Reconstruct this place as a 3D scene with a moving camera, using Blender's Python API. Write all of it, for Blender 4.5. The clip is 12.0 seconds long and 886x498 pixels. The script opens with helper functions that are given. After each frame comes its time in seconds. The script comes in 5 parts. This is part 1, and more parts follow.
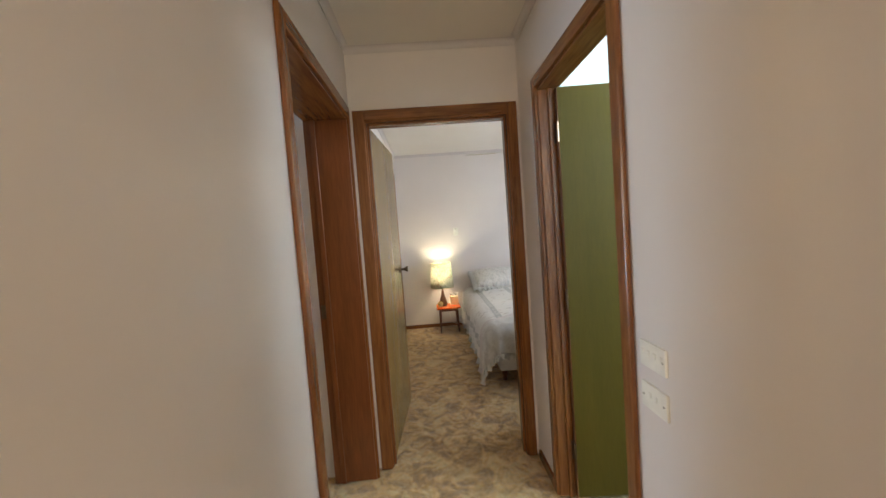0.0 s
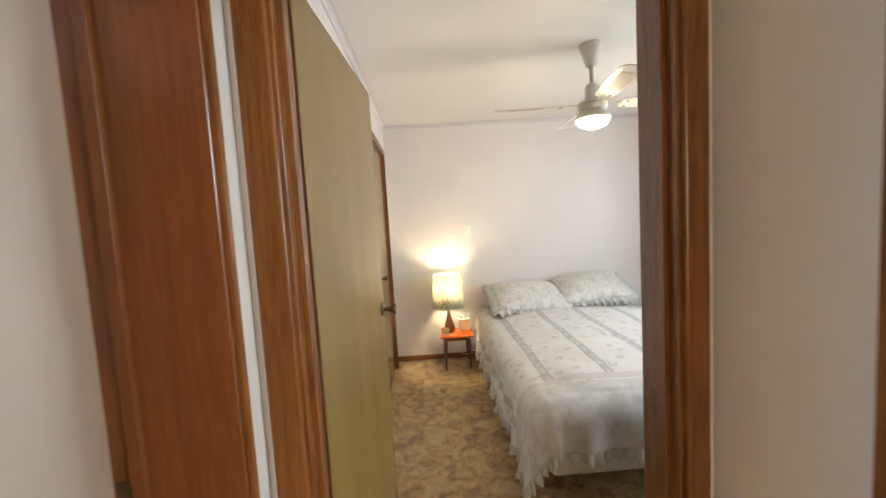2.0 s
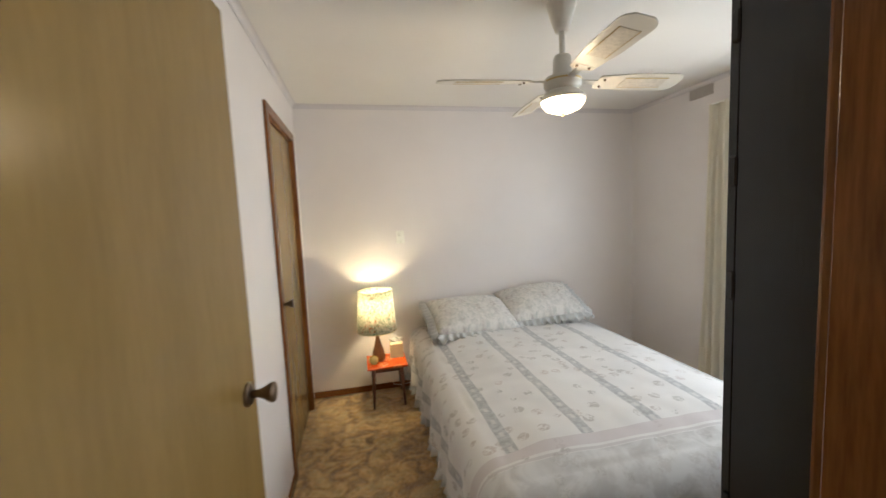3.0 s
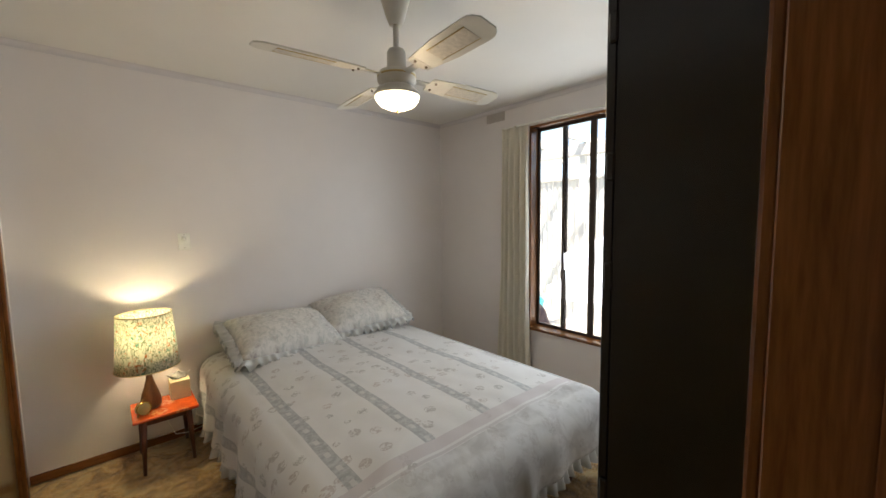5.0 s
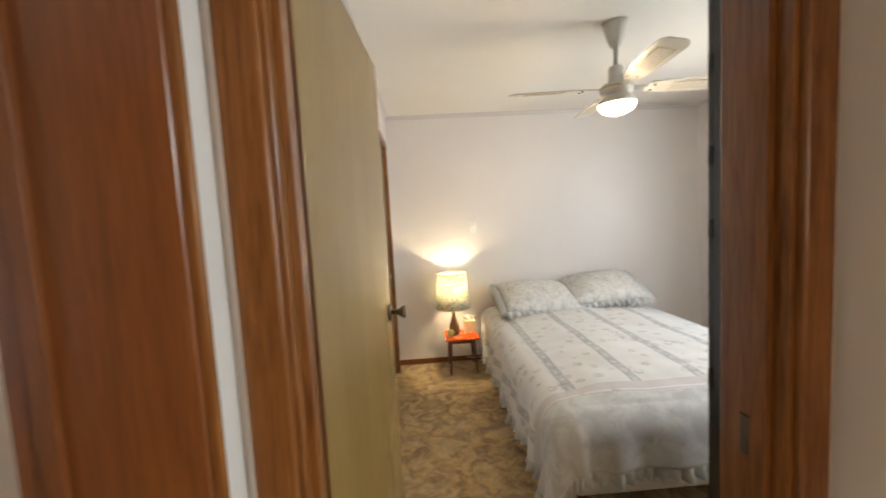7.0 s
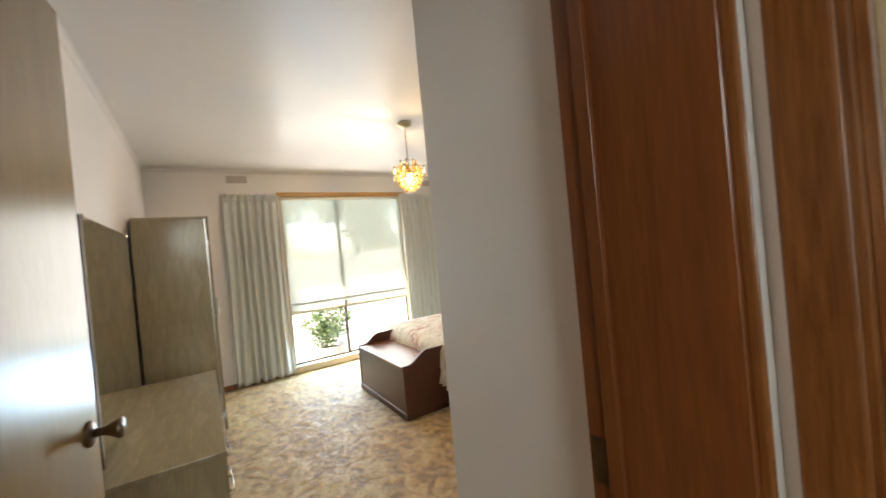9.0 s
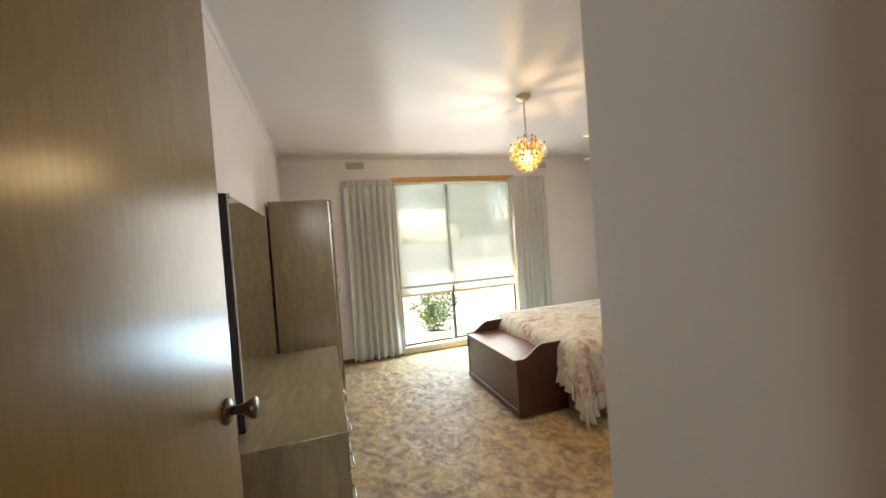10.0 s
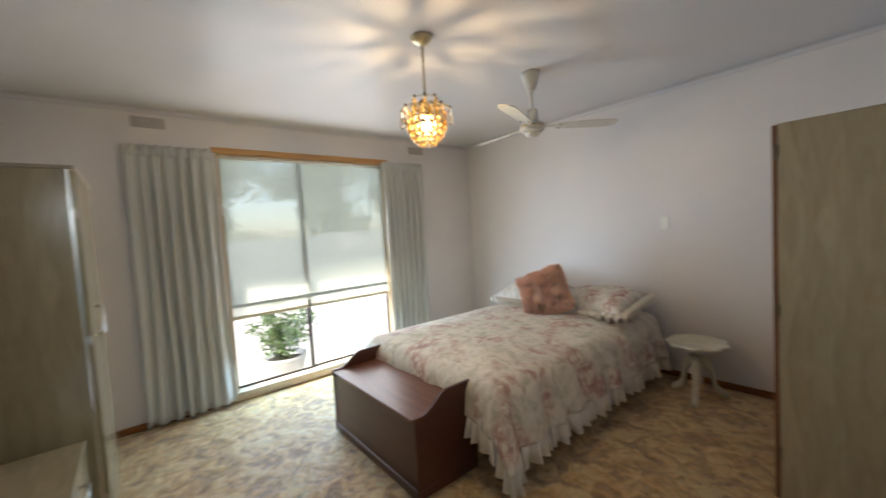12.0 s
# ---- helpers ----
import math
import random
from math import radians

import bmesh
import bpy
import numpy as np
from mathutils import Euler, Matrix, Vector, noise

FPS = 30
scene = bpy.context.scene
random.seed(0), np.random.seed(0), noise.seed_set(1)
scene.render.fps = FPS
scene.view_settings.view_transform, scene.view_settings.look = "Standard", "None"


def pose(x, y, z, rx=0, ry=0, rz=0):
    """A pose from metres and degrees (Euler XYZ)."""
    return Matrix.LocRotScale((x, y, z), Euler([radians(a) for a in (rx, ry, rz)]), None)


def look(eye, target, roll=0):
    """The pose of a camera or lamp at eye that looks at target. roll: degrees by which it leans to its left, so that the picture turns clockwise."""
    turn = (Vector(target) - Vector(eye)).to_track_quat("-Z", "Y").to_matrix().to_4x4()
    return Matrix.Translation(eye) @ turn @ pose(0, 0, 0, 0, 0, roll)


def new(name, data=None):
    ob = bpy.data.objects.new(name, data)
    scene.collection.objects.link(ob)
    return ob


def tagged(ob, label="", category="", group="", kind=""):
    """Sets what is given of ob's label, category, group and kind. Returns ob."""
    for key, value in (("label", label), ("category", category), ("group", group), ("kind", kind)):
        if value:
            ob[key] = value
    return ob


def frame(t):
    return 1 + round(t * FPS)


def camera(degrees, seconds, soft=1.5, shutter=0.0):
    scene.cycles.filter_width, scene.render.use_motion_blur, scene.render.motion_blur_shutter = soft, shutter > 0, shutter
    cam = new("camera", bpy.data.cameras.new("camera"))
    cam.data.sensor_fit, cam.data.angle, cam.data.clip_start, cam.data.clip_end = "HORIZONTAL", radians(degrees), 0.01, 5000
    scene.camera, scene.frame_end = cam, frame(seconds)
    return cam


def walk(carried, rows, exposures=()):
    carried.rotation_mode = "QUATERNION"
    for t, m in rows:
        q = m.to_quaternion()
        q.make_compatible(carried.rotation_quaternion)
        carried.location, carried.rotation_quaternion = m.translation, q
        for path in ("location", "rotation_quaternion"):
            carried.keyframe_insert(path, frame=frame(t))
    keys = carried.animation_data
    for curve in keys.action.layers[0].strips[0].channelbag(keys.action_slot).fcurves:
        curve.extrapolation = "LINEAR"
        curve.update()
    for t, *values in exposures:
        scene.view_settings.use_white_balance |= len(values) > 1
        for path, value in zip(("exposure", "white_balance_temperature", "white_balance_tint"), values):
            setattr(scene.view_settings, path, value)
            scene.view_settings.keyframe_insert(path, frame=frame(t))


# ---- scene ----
cam = camera(99.0, 12.0, 1.5, 0.3)
PATH = [
    (0, (-0.083, -2.254, 1.452), (-0.012, -0.258, 1.341), -4.2),
    (0.5, (-0.097, -1.889, 1.463), (-0.024, 0.106, 1.346), -4.1),
    (1, (-0.101, -1.534, 1.464), (-0.036, 0.461, 1.346), -3.9),
    (1.5, (-0.086, -1.151, 1.482), (-0.016, 0.844, 1.356), -3.4),
    (2, (-0.117, -0.786, 1.518), (-0.038, 1.206, 1.364), -3.4),
    (2.5, (-0.116, -0.43, 1.543), (0.02, 1.559, 1.386), -3.4),
    (3, (-0.036, -0.122, 1.568), (0.389, 1.824, 1.387), -2.6),
    (3.5, (0.016, 0.052, 1.537), (0.768, 1.898, 1.371), -1.8),
    (3.7, (0.004, 0.112, 1.543), (0.889, 1.898, 1.373), -1.4),
    (5.3, (-0.089, 0.093, 1.525), (1.248, 1.571, 1.357), -0.8),
    (5.5, (-0.075, 0.007, 1.52), (1.214, 1.526, 1.353), -1.1),
    (6, (-0.06, -0.207, 1.523), (0.937, 1.517, 1.34), -1.4),
    (6.5, (-0.114, -0.449, 1.503), (0.493, 1.448, 1.328), -2.4),
    (7, (-0.182, -0.584, 1.488), (-0.089, 1.408, 1.332), -3.2),
    (7.5, (-0.244, -0.633, 1.466), (-0.716, 1.306, 1.338), -3.8),
    (7.7, (-0.276, -0.628, 1.463), (-0.977, 1.242, 1.354), -4.6),
    (9.3, (-0.306, -0.642, 1.408), (-2.092, 0.258, 1.391), -5.0),
    (9.5, (-0.353, -0.652, 1.406), (-2.188, 0.142, 1.384), -4.8),
    (10, (-0.537, -0.649, 1.402), (-2.444, -0.049, 1.366), -4.3),
    (10.5, (-0.829, -0.637, 1.448), (-2.746, -0.071, 1.391), -4.0),
    (11, (-1.127, -0.539, 1.455), (-3.038, 0.044, 1.388), -3.9),
    (11.5, (-1.367, -0.441, 1.464), (-3.235, 0.269, 1.387), -3.7),
    (12, (-1.515, -0.379, 1.453), (-3.059, 0.887, 1.34), -3.5),
]
EXPOSURES = [
    (0, 2.15, 6300, 10), (0.5, 2.35, 6200, 10), (1.0, 2.55, 6450, 10), (1.5, 2.8, 6550, 10), (2.0, 2.65, 6750, 10), (2.5, 2.55, 6750, 10), (3.5, 1.85, 6800, 10), (5.5, 1.65, 6950, 10),
    (6.5, 2.35, 7000, 10), (7.0, 2.5, 6950, 10), (7.7, 2.1, 6700, 10), (9.5, 1.72, 7200, 10), (10.0, 1.55, 7150, 10), (10.5, 1.25, 6600, 10), (12, 1.08, 6350, 10),
]
walk(cam, [(t, look(e, g, r)) for t, e, g, r in PATH], EXPOSURES)

# places shared by things and their bulbs
LAMP = (0.058, 3.09)
FAN_A = (0.955, 1.575)
PEND = (-3.247, 0.977)
FAN_B = (-3.238, 1.948)


# ---- world, sun, exposure ----
world = bpy.data.worlds.new("sky_world")
scene.world = world
world.use_nodes = True
wn = world.node_tree.nodes
wsky = wn.new("ShaderNodeTexSky")
wsky.sky_type = "NISHITA"
wsky.sun_disc = False
wsky.sun_elevation = radians(58)
wsky.sun_rotation = radians(205)
wn["Background"].inputs["Strength"].default_value = 0.15
world.node_tree.links.new(wsky.outputs["Color"], wn["Background"].inputs["Color"])

sun = new("sun", bpy.data.lights.new("sun", "SUN"))
sun.data.energy = 5.0
sun.data.angle = radians(0.5)
sun.data.color = (1.0, 0.95, 0.88)
SUN_AZ, SUN_EL = radians(205), radians(58)
sun_from = Vector((math.sin(SUN_AZ) * math.cos(SUN_EL), math.cos(SUN_AZ) * math.cos(SUN_EL), math.sin(SUN_EL)))
sun.matrix_world = look(sun_from * 30, (0, 0, 0))


def area_light(name, eye, target, w, h, watts, color):
    """A rectangular area lamp: sky light in a window opening, or added fill."""
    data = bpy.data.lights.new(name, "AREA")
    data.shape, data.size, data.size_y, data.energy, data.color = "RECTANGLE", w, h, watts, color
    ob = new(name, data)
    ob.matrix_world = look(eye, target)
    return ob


def bulb(name, place, watts, radius, color):
    data = bpy.data.lights.new(name, "POINT")
    data.energy, data.shadow_soft_size, data.color = watts, radius, color
    ob = new(name, data)
    ob.location = place
    return ob


area_light("window_light_west", (-5.275, 1.08, 1.46), (-2.6, 1.08, 1.3), 1.6, 1.32, 11.8, (0.86, 0.89, 0.93))
area_light("window_light_west_low", (-5.275, 1.08, 0.42), (-4.5, 1.08, 0.08), 1.6, 0.55, 17.0, (0.45, 0.72, 1.0))
area_light("window_light_east", (2.79, 1.33, 1.48), (0, 1.2, 1.2), 1.3, 1.35, 5.8, (0.80, 0.90, 1.0))
area_light("window_light_bath", (2.28, -1.25, 2.185), (0, -0.7, 1.2), 1.36, 0.43, 13.0, (0.88, 0.97, 1.0))
# added unseen fill for light from the house behind; no window here
area_light("hall_fill_light", (0.0, -4.05, 1.5), (0, -1.6, 0.2), 0.8, 1.6, 6.2, (1.0, 0.79, 0.54))
bulb("lamp_bulb", (LAMP[0], LAMP[1], 0.855), 2.6, 0.03, (1.0, 0.84, 0.55))
bulb("fan_bulb", (FAN_A[0], FAN_A[1], 1.95), 1.35, 0.06, (1.0, 0.80, 0.55))
bulb("pendant_bulb", (PEND[0], PEND[1], 2.03), 7.0, 0.016, (1.0, 0.72, 0.4))


# ---- materials ----
def mat(name):
    m = bpy.data.materials.new(name)
    m.use_nodes = True
    return m, m.node_tree, m.node_tree.nodes["Principled BSDF"]


def nd(tree, kind, **inputs):
    n = tree.nodes.new(kind)
    for k, v in inputs.items():
        n.inputs[k.replace("_", " ")].default_value = v
    return n


def coords(tree, scale=(1, 1, 1), which="Object"):
    tc = tree.nodes.new("ShaderNodeTexCoord")
    mp = nd(tree, "ShaderNodeMapping", Scale=scale)
    tree.links.new(tc.outputs[which], mp.inputs["Vector"])
    return mp.outputs["Vector"]


def ramp(tree, fac, stops):
    r = tree.nodes.new("ShaderNodeValToRGB")
    els = r.color_ramp.elements
    while len(els) < len(stops):
        els.new(0.5)
    for e, (p, c) in zip(els, stops):
        e.position, e.color = p, (*c, 1)
    tree.links.new(fac, r.inputs["Fac"])
    return r.outputs["Color"]


def mixc(tree, fac, a, b, blend="MIX"):
    m = tree.nodes.new("ShaderNodeMix")
    m.data_type, m.blend_type = "RGBA", blend
    for sock, v in ((m.inputs[0], fac), (m.inputs[6], a), (m.inputs[7], b)):
        if isinstance(v, (int, float)):
            sock.default_value = v
        elif isinstance(v, tuple):
            sock.default_value = (*v, 1)
        else:
            tree.links.new(v, sock)
    return m.outputs[2]


def noise_fac(tree, vec, scale, detail=4, rough=0.6, distortion=0.0):
    n = nd(tree, "ShaderNodeTexNoise", Scale=scale, Detail=detail, Roughness=rough, Distortion=distortion)
    tree.links.new(vec, n.inputs["Vector"])
    return n.outputs["Fac"]


def bump(tree, bsdf, height, strength=0.2, distance=0.002):
    b = nd(tree, "ShaderNodeBump", Strength=strength, Distance=distance)
    tree.links.new(height, b.inputs["Height"])
    tree.links.new(b.outputs["Normal"], bsdf.inputs["Normal"])


def shade(c, k):
    return tuple(min(1, v * k) for v in c)


def paint(name, color, rough=0.55, var=0.06, grain=90, strength=0.12, spec=0.5):
    """Rolled wall paint: slight stipple and faint broad unevenness."""
    m, t, b = mat(name)
    v = coords(t)
    broad = noise_fac(t, v, 1.3, 3)
    col = ramp(t, broad, [(0.3, shade(color, 1 - var)), (0.7, color)])
    t.links.new(col, b.inputs["Base Color"])
    b.inputs["Roughness"].default_value = rough
    b.inputs["Specular IOR Level"].default_value = spec
    bump(t, b, noise_fac(t, v, grain, 3), strength, 0.0015)
    return m


def timber(name, dark, light, axis="z", rough=0.3, scale=1.0):
    """Stained timber with grain along one axis."""
    m, t, b = mat(name)
    s = {"x": (1.2, 16, 16), "y": (16, 1.2, 16), "z": (16, 16, 1.2)}[axis]
    v = coords(t, tuple(k * scale for k in s))
    g = noise_fac(t, v, 2.2, 6, 0.65, 0.6)
    fine = noise_fac(t, v, 9, 3)
    col = ramp(t, g, [(0.28, dark), (0.72, light)])
    col = mixc(t, 0.25, col, ramp(t, fine, [(0.35, shade(dark, 0.7)), (0.65, light)]))
    t.links.new(col, b.inputs["Base Color"])
    b.inputs["Roughness"].default_value = rough
    bump(t, b, fine, 0.1, 0.001)
    return m


def veneer(name, dark, light, rough=0.22, axis="z", spec=0.5):
    """Wide figured veneer under gloss varnish."""
    m, t, b = mat(name)
    s = {"z": (7, 7, 0.7), "x": (0.7, 7, 7)}[axis]
    v = coords(t, s)
    g = noise_fac(t, v, 1.2, 3, 0.5, 0.3)
    fine = noise_fac(t, v, 16, 3, 0.7)
    col = ramp(t, g, [(0.2, dark), (0.8, light)])
    col = mixc(t, 0.35, col, ramp(t, fine, [(0.3, dark), (0.7, light)]))
    t.links.new(col, b.inputs["Base Color"])
    b.inputs["Roughness"].default_value = rough
    b.inputs["Specular IOR Level"].default_value = spec
    bump(t, b, fine, 0.05, 0.0006)
    return m


def plain(name, color, rough=0.5, metal=0.0, var=0.08, scale=14):
    m, t, b = mat(name)
    n = noise_fac(t, coords(t), scale, 4)
    t.links.new(ramp(t, n, [(0.3, shade(color, 1 - var)), (0.7, shade(color, 1 + var * 0.5))]), b.inputs["Base Color"])
    b.inputs["Roughness"].default_value, b.inputs["Metallic"].default_value = rough, metal
    bump(t, b, noise_fac(t, coords(t), scale * 6, 2), 0.06, 0.0008)
    return m


def cloth(name, color, rough=0.9, weave=500, var=0.1, sheen=0.2):
    m, t, b = mat(name)
    v = coords(t)
    t.links.new(ramp(t, noise_fac(t, v, 5, 4), [(0.3, shade(color, 1 - var)), (0.7, color)]), b.inputs["Base Color"])
    b.inputs["Roughness"].default_value = rough
    b.inputs["Sheen Weight"].default_value = sheen
    bump(t, b, noise_fac(t, v, weave, 2), 0.25, 0.001)
    return m


def glow(name, color, strength):
    m, t, b = mat(name)
    b.inputs["Base Color"].default_value = (*color, 1)
    b.inputs["Emission Color"].default_value = (*color, 1)
    b.inputs["Emission Strength"].default_value = strength
    return m


def glass(name, tint=(1, 1, 1), rough=0.0):
    m, t, b = mat(name)
    b.inputs["Base Color"].default_value = (*tint, 1)
    b.inputs["Roughness"].default_value = rough
    b.inputs["Transmission Weight"].default_value = 1.0
    b.inputs["IOR"].default_value = 1.45
    return m


def translucent(name, color, amount, rough=0.9, see=0.0):
    """Thin fabric that lets light through; see: how much of it is open weave."""
    m, t, b = mat(name)
    out = t.nodes["Material Output"]
    b.inputs["Base Color"].default_value = (*color, 1)
    b.inputs["Roughness"].default_value = rough
    tr = nd(t, "ShaderNodeBsdfTranslucent", Color=(*color, 1))
    mx = nd(t, "ShaderNodeMixShader", Fac=amount)
    t.links.new(b.outputs[0], mx.inputs[1]), t.links.new(tr.outputs[0], mx.inputs[2])
    last = mx.outputs[0]
    if see:
        tp = nd(t, "ShaderNodeBsdfTransparent", Color=(1, 1, 1, 1))
        m2 = nd(t, "ShaderNodeMixShader", Fac=see)
        t.links.new(last, m2.inputs[1]), t.links.new(tp.outputs[0], m2.inputs[2])
        last = m2.outputs[0]
    t.links.new(last, out.inputs["Surface"])
    return m


def carpet_material():
    m, t, b = mat("sculpted_carpet")
    v = coords(t)
    big = noise_fac(t, v, 7.5, 3, 0.55, 1.2)
    mid = noise_fac(t, v, 22, 4, 0.65, 0.8)
    fine = noise_fac(t, v, 240, 3)
    col = ramp(t, big, [(0.36, (0.25, 0.105, 0.020)), (0.45, (0.58, 0.30, 0.068)), (0.53, (0.90, 0.58, 0.175)), (0.60, (0.98, 0.78, 0.38))])
    col = mixc(t, 0.42, col, ramp(t, mid, [(0.37, (0.20, 0.085, 0.02)), (0.5, (0.56, 0.33, 0.105)), (0.62, (0.90, 0.64, 0.31))]))
    col = mixc(t, 0.2, col, ramp(t, fine, [(0.35, (0.09, 0.04, 0.012)), (0.65, (0.72, 0.54, 0.30))]))
    t.links.new(col, b.inputs["Base Color"])
    b.inputs["Roughness"].default_value = 0.5
    b.inputs["Specular IOR Level"].default_value = 0.5
    b.inputs["Sheen Weight"].default_value = 0.42
    b.inputs["Sheen Roughness"].default_value = 0.4
    h = mixc(t, 0.5, big, mixc(t, 0.45, mid, fine))
    bump(t, b, h, 1.0, 0.05)
    return m


WALL = paint("wall_paint", (0.79, 0.752, 0.735), 0.38)
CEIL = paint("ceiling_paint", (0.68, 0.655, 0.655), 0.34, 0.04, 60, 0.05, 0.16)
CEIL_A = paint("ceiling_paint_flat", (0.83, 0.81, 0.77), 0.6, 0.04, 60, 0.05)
BATH = paint("bathroom_paint", (0.72, 0.84, 0.86), 0.5)
CARPET = carpet_material()
TRIM_Z = timber("stained_trim_upright", (0.10, 0.031, 0.009), (0.30, 0.120, 0.035), "z", 0.25)
TRIM_X = timber("stained_trim_across", (0.10, 0.031, 0.009), (0.30, 0.120, 0.035), "x", 0.25)
TRIM_Y = timber("stained_trim_along", (0.10, 0.031, 0.009), (0.30, 0.120, 0.035), "y", 0.25)
JAMB = timber("dark_jamb", (0.12, 0.035, 0.010), (0.23, 0.075, 0.022), "z", 0.3)
LEAF = veneer("varnished_door_veneer", (0.205, 0.128, 0.036), (0.29, 0.186, 0.066), 0.24, "z", 0.35)
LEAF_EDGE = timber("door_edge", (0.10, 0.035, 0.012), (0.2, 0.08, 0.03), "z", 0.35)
OLIVE = veneer("olive_door_paint", (0.070, 0.052, 0.007), (0.105, 0.080, 0.013), 0.36, "z", 0.22)
BRONZE = plain("aged_bronze", (0.16, 0.12, 0.085), 0.3, 0.9, 0.3)
BLACK_CAB = timber("black_brown_panel", (0.006, 0.006, 0.008), (0.016, 0.014, 0.015), "z", 0.26)
WHITE_PL = plain("white_plastic", (0.88, 0.88, 0.82), 0.35)


# ---- mesh helpers ----
def put_box(bm, x0, x1, y0, y1, z0, z1, bevel=0.0, seg=1):
    vs = [bm.verts.new((x, y, z)) for x in (x0, x1) for y in (y0, y1) for z in (z0, z1)]
    fs = [bm.faces.new([vs[i] for i in q]) for q in ((0, 1, 3, 2), (4, 6, 7, 5), (0, 4, 5, 1), (2, 3, 7, 6), (0, 2, 6, 4), (1, 5, 7, 3))]
    if bevel:
        es = list({e for f in fs for e in f.edges})
        bmesh.ops.bevel(bm, geom=es, offset=bevel, segments=seg, affect="EDGES", profile=0.5)


def box(*a, **k):
    bm = bmesh.new()
    put_box(bm, *a, **k)
    return bm


def lathe(profile, n=24, place=(0, 0, 0), bm=None):
    """Turned shape from (radius, height) pairs about a vertical axis."""
    bm = bm or bmesh.new()
    rings = []
    for r, z in profile:
        rings.append([bm.verts.new((place[0] + r * math.cos(2 * math.pi * i / n), place[1] + r * math.sin(2 * math.pi * i / n), place[2] + z)) for i in range(n)])
    for a, b in zip(rings, rings[1:]):
        for i in range(n):
            bm.faces.new((a[i], a[(i + 1) % n], b[(i + 1) % n], b[i]))
    for ring, flip in ((rings[0], True), (rings[-1], False)):
        if (ring[0].co - ring[n // 2].co).length > 1e-4:
            bm.faces.new(list(reversed(ring)) if flip else ring)
    return bm


def tube(points, radius, n=10, bm=None, end=None):
    """A round bar along points; end: the radius at its far end."""
    bm = bm or bmesh.new()
    pts = [Vector(p) for p in points]
    rings = []
    for i, p in enumerate(pts):
        d = (pts[min(i + 1, len(pts) - 1)] - pts[max(i - 1, 0)]).normalized()
        a = d.orthogonal().normalized() if abs(d.z) > 0.95 else d.cross(Vector((0, 0, 1))).normalized()
        b = d.cross(a)
        r = radius + ((end if end is not None else radius) - radius) * i / max(1, len(pts) - 1)
        rings.append([bm.verts.new(p + r * (a * math.cos(2 * math.pi * k / n) + b * math.sin(2 * math.pi * k / n))) for k in range(n)])
    for a, b in zip(rings, rings[1:]):
        for k in range(n):
            bm.faces.new((a[k], a[(k + 1) % n], b[(k + 1) % n], b[k]))
    bm.faces.new(rings[0]), bm.faces.new(list(reversed(rings[-1])))
    return bm


def grid_mesh(rows):
    """A sheet from rows of points."""
    bm = bmesh.new()
    vs = [[bm.verts.new(p) for p in row] for row in rows]
    for a, b in zip(vs, vs[1:]):
        for i in range(len(a) - 1):
            bm.faces.new((a[i], a[i + 1], b[i + 1], b[i]))
    return bm


# origin of the room that is being furnished
ROOM = Vector((0, 0, 0))


def finish(name, bm, material, smooth=False):
    bmesh.ops.recalc_face_normals(bm, faces=bm.faces)
    me = bpy.data.meshes.new(name)
    bm.to_mesh(me)
    bm.free()
    me.transform(Matrix.Translation(ROOM))
    me.materials.append(material)
    if smooth:
        for p in me.polygons:
            p.use_smooth = True
    return new(name, me)


def part(name, bm, material, parent, label="", smooth=False):
    ob = finish(name, bm, material, smooth)
    ob.parent = parent
    ob.matrix_parent_inverse = parent.matrix_world.inverted()
    if label:
        tagged(ob, label)
    return ob


def thing(name, place, label, category, group="", kind="", turn=0):
    ob = new(name)
    ob.matrix_world = Matrix.Translation(ROOM) @ pose(*place, 0, 0, turn)
    bpy.context.view_layer.update()
    return tagged(ob, label, category, group, kind)


def structure(name, bm, material, label="", category="", smooth=False):
    return tagged(finish(name, bm, material, smooth), label, category, kind="structure")


def thicken(ob, t, offset=0.0):
    md = ob.modifiers.new("thickness", "SOLIDIFY")
    md.thickness, md.offset = t, offset
    return ob


# ---- the shell ----
H = 2.53           # ceiling height
HL, HR = -0.495, 0.51   # hall sides
AL, AR, FAR = -0.515, 2.722, 3.285   # east bedroom
BW, BS, BE = -5.332, -1.085, -1.30   # west bedroom
T = 0.10
EW = 0.02         # hall face of the end wall
TA = 0.165        # the wall at the end of the hall
DEEP = 0.237      # the wall between hall and west bedroom


def wall_x(name, x0, x1, y0, y1, holes=(), material=None, label="", top=None):
    """A wall that runs along y, with holes (y0, y1, z0, z1)."""
    bm = bmesh.new()
    top = top or H + 0.1
    at = y0
    for a, b, lo, hi in sorted(holes):
        if a > at:
            put_box(bm, x0, x1, at, a, 0, top)
        if lo > 0:
            put_box(bm, x0, x1, a, b, 0, lo)
        put_box(bm, x0, x1, a, b, hi, top)
        at = b
    if y1 > at:
        put_box(bm, x0, x1, at, y1, 0, top)
    return structure(name, bm, material or WALL, label, "wall")


def wall_y(name, y0, y1, x0, x1, holes=(), material=None, label="", top=None):
    """A wall that runs along x, with holes (x0, x1, z0, z1)."""
    bm = bmesh.new()
    top = top or H + 0.1
    at = x0
    for a, b, lo, hi in sorted(holes):
        if a > at:
            put_box(bm, at, a, y0, y1, 0, top)
        if lo > 0:
            put_box(bm, a, b, y0, y1, 0, lo)
        put_box(bm, a, b, y0, y1, hi, top)
        at = b
    if x1 > at:
        put_box(bm, at, x1, y0, y1, 0, top)
    return structure(name, bm, material or WALL, label, "wall")


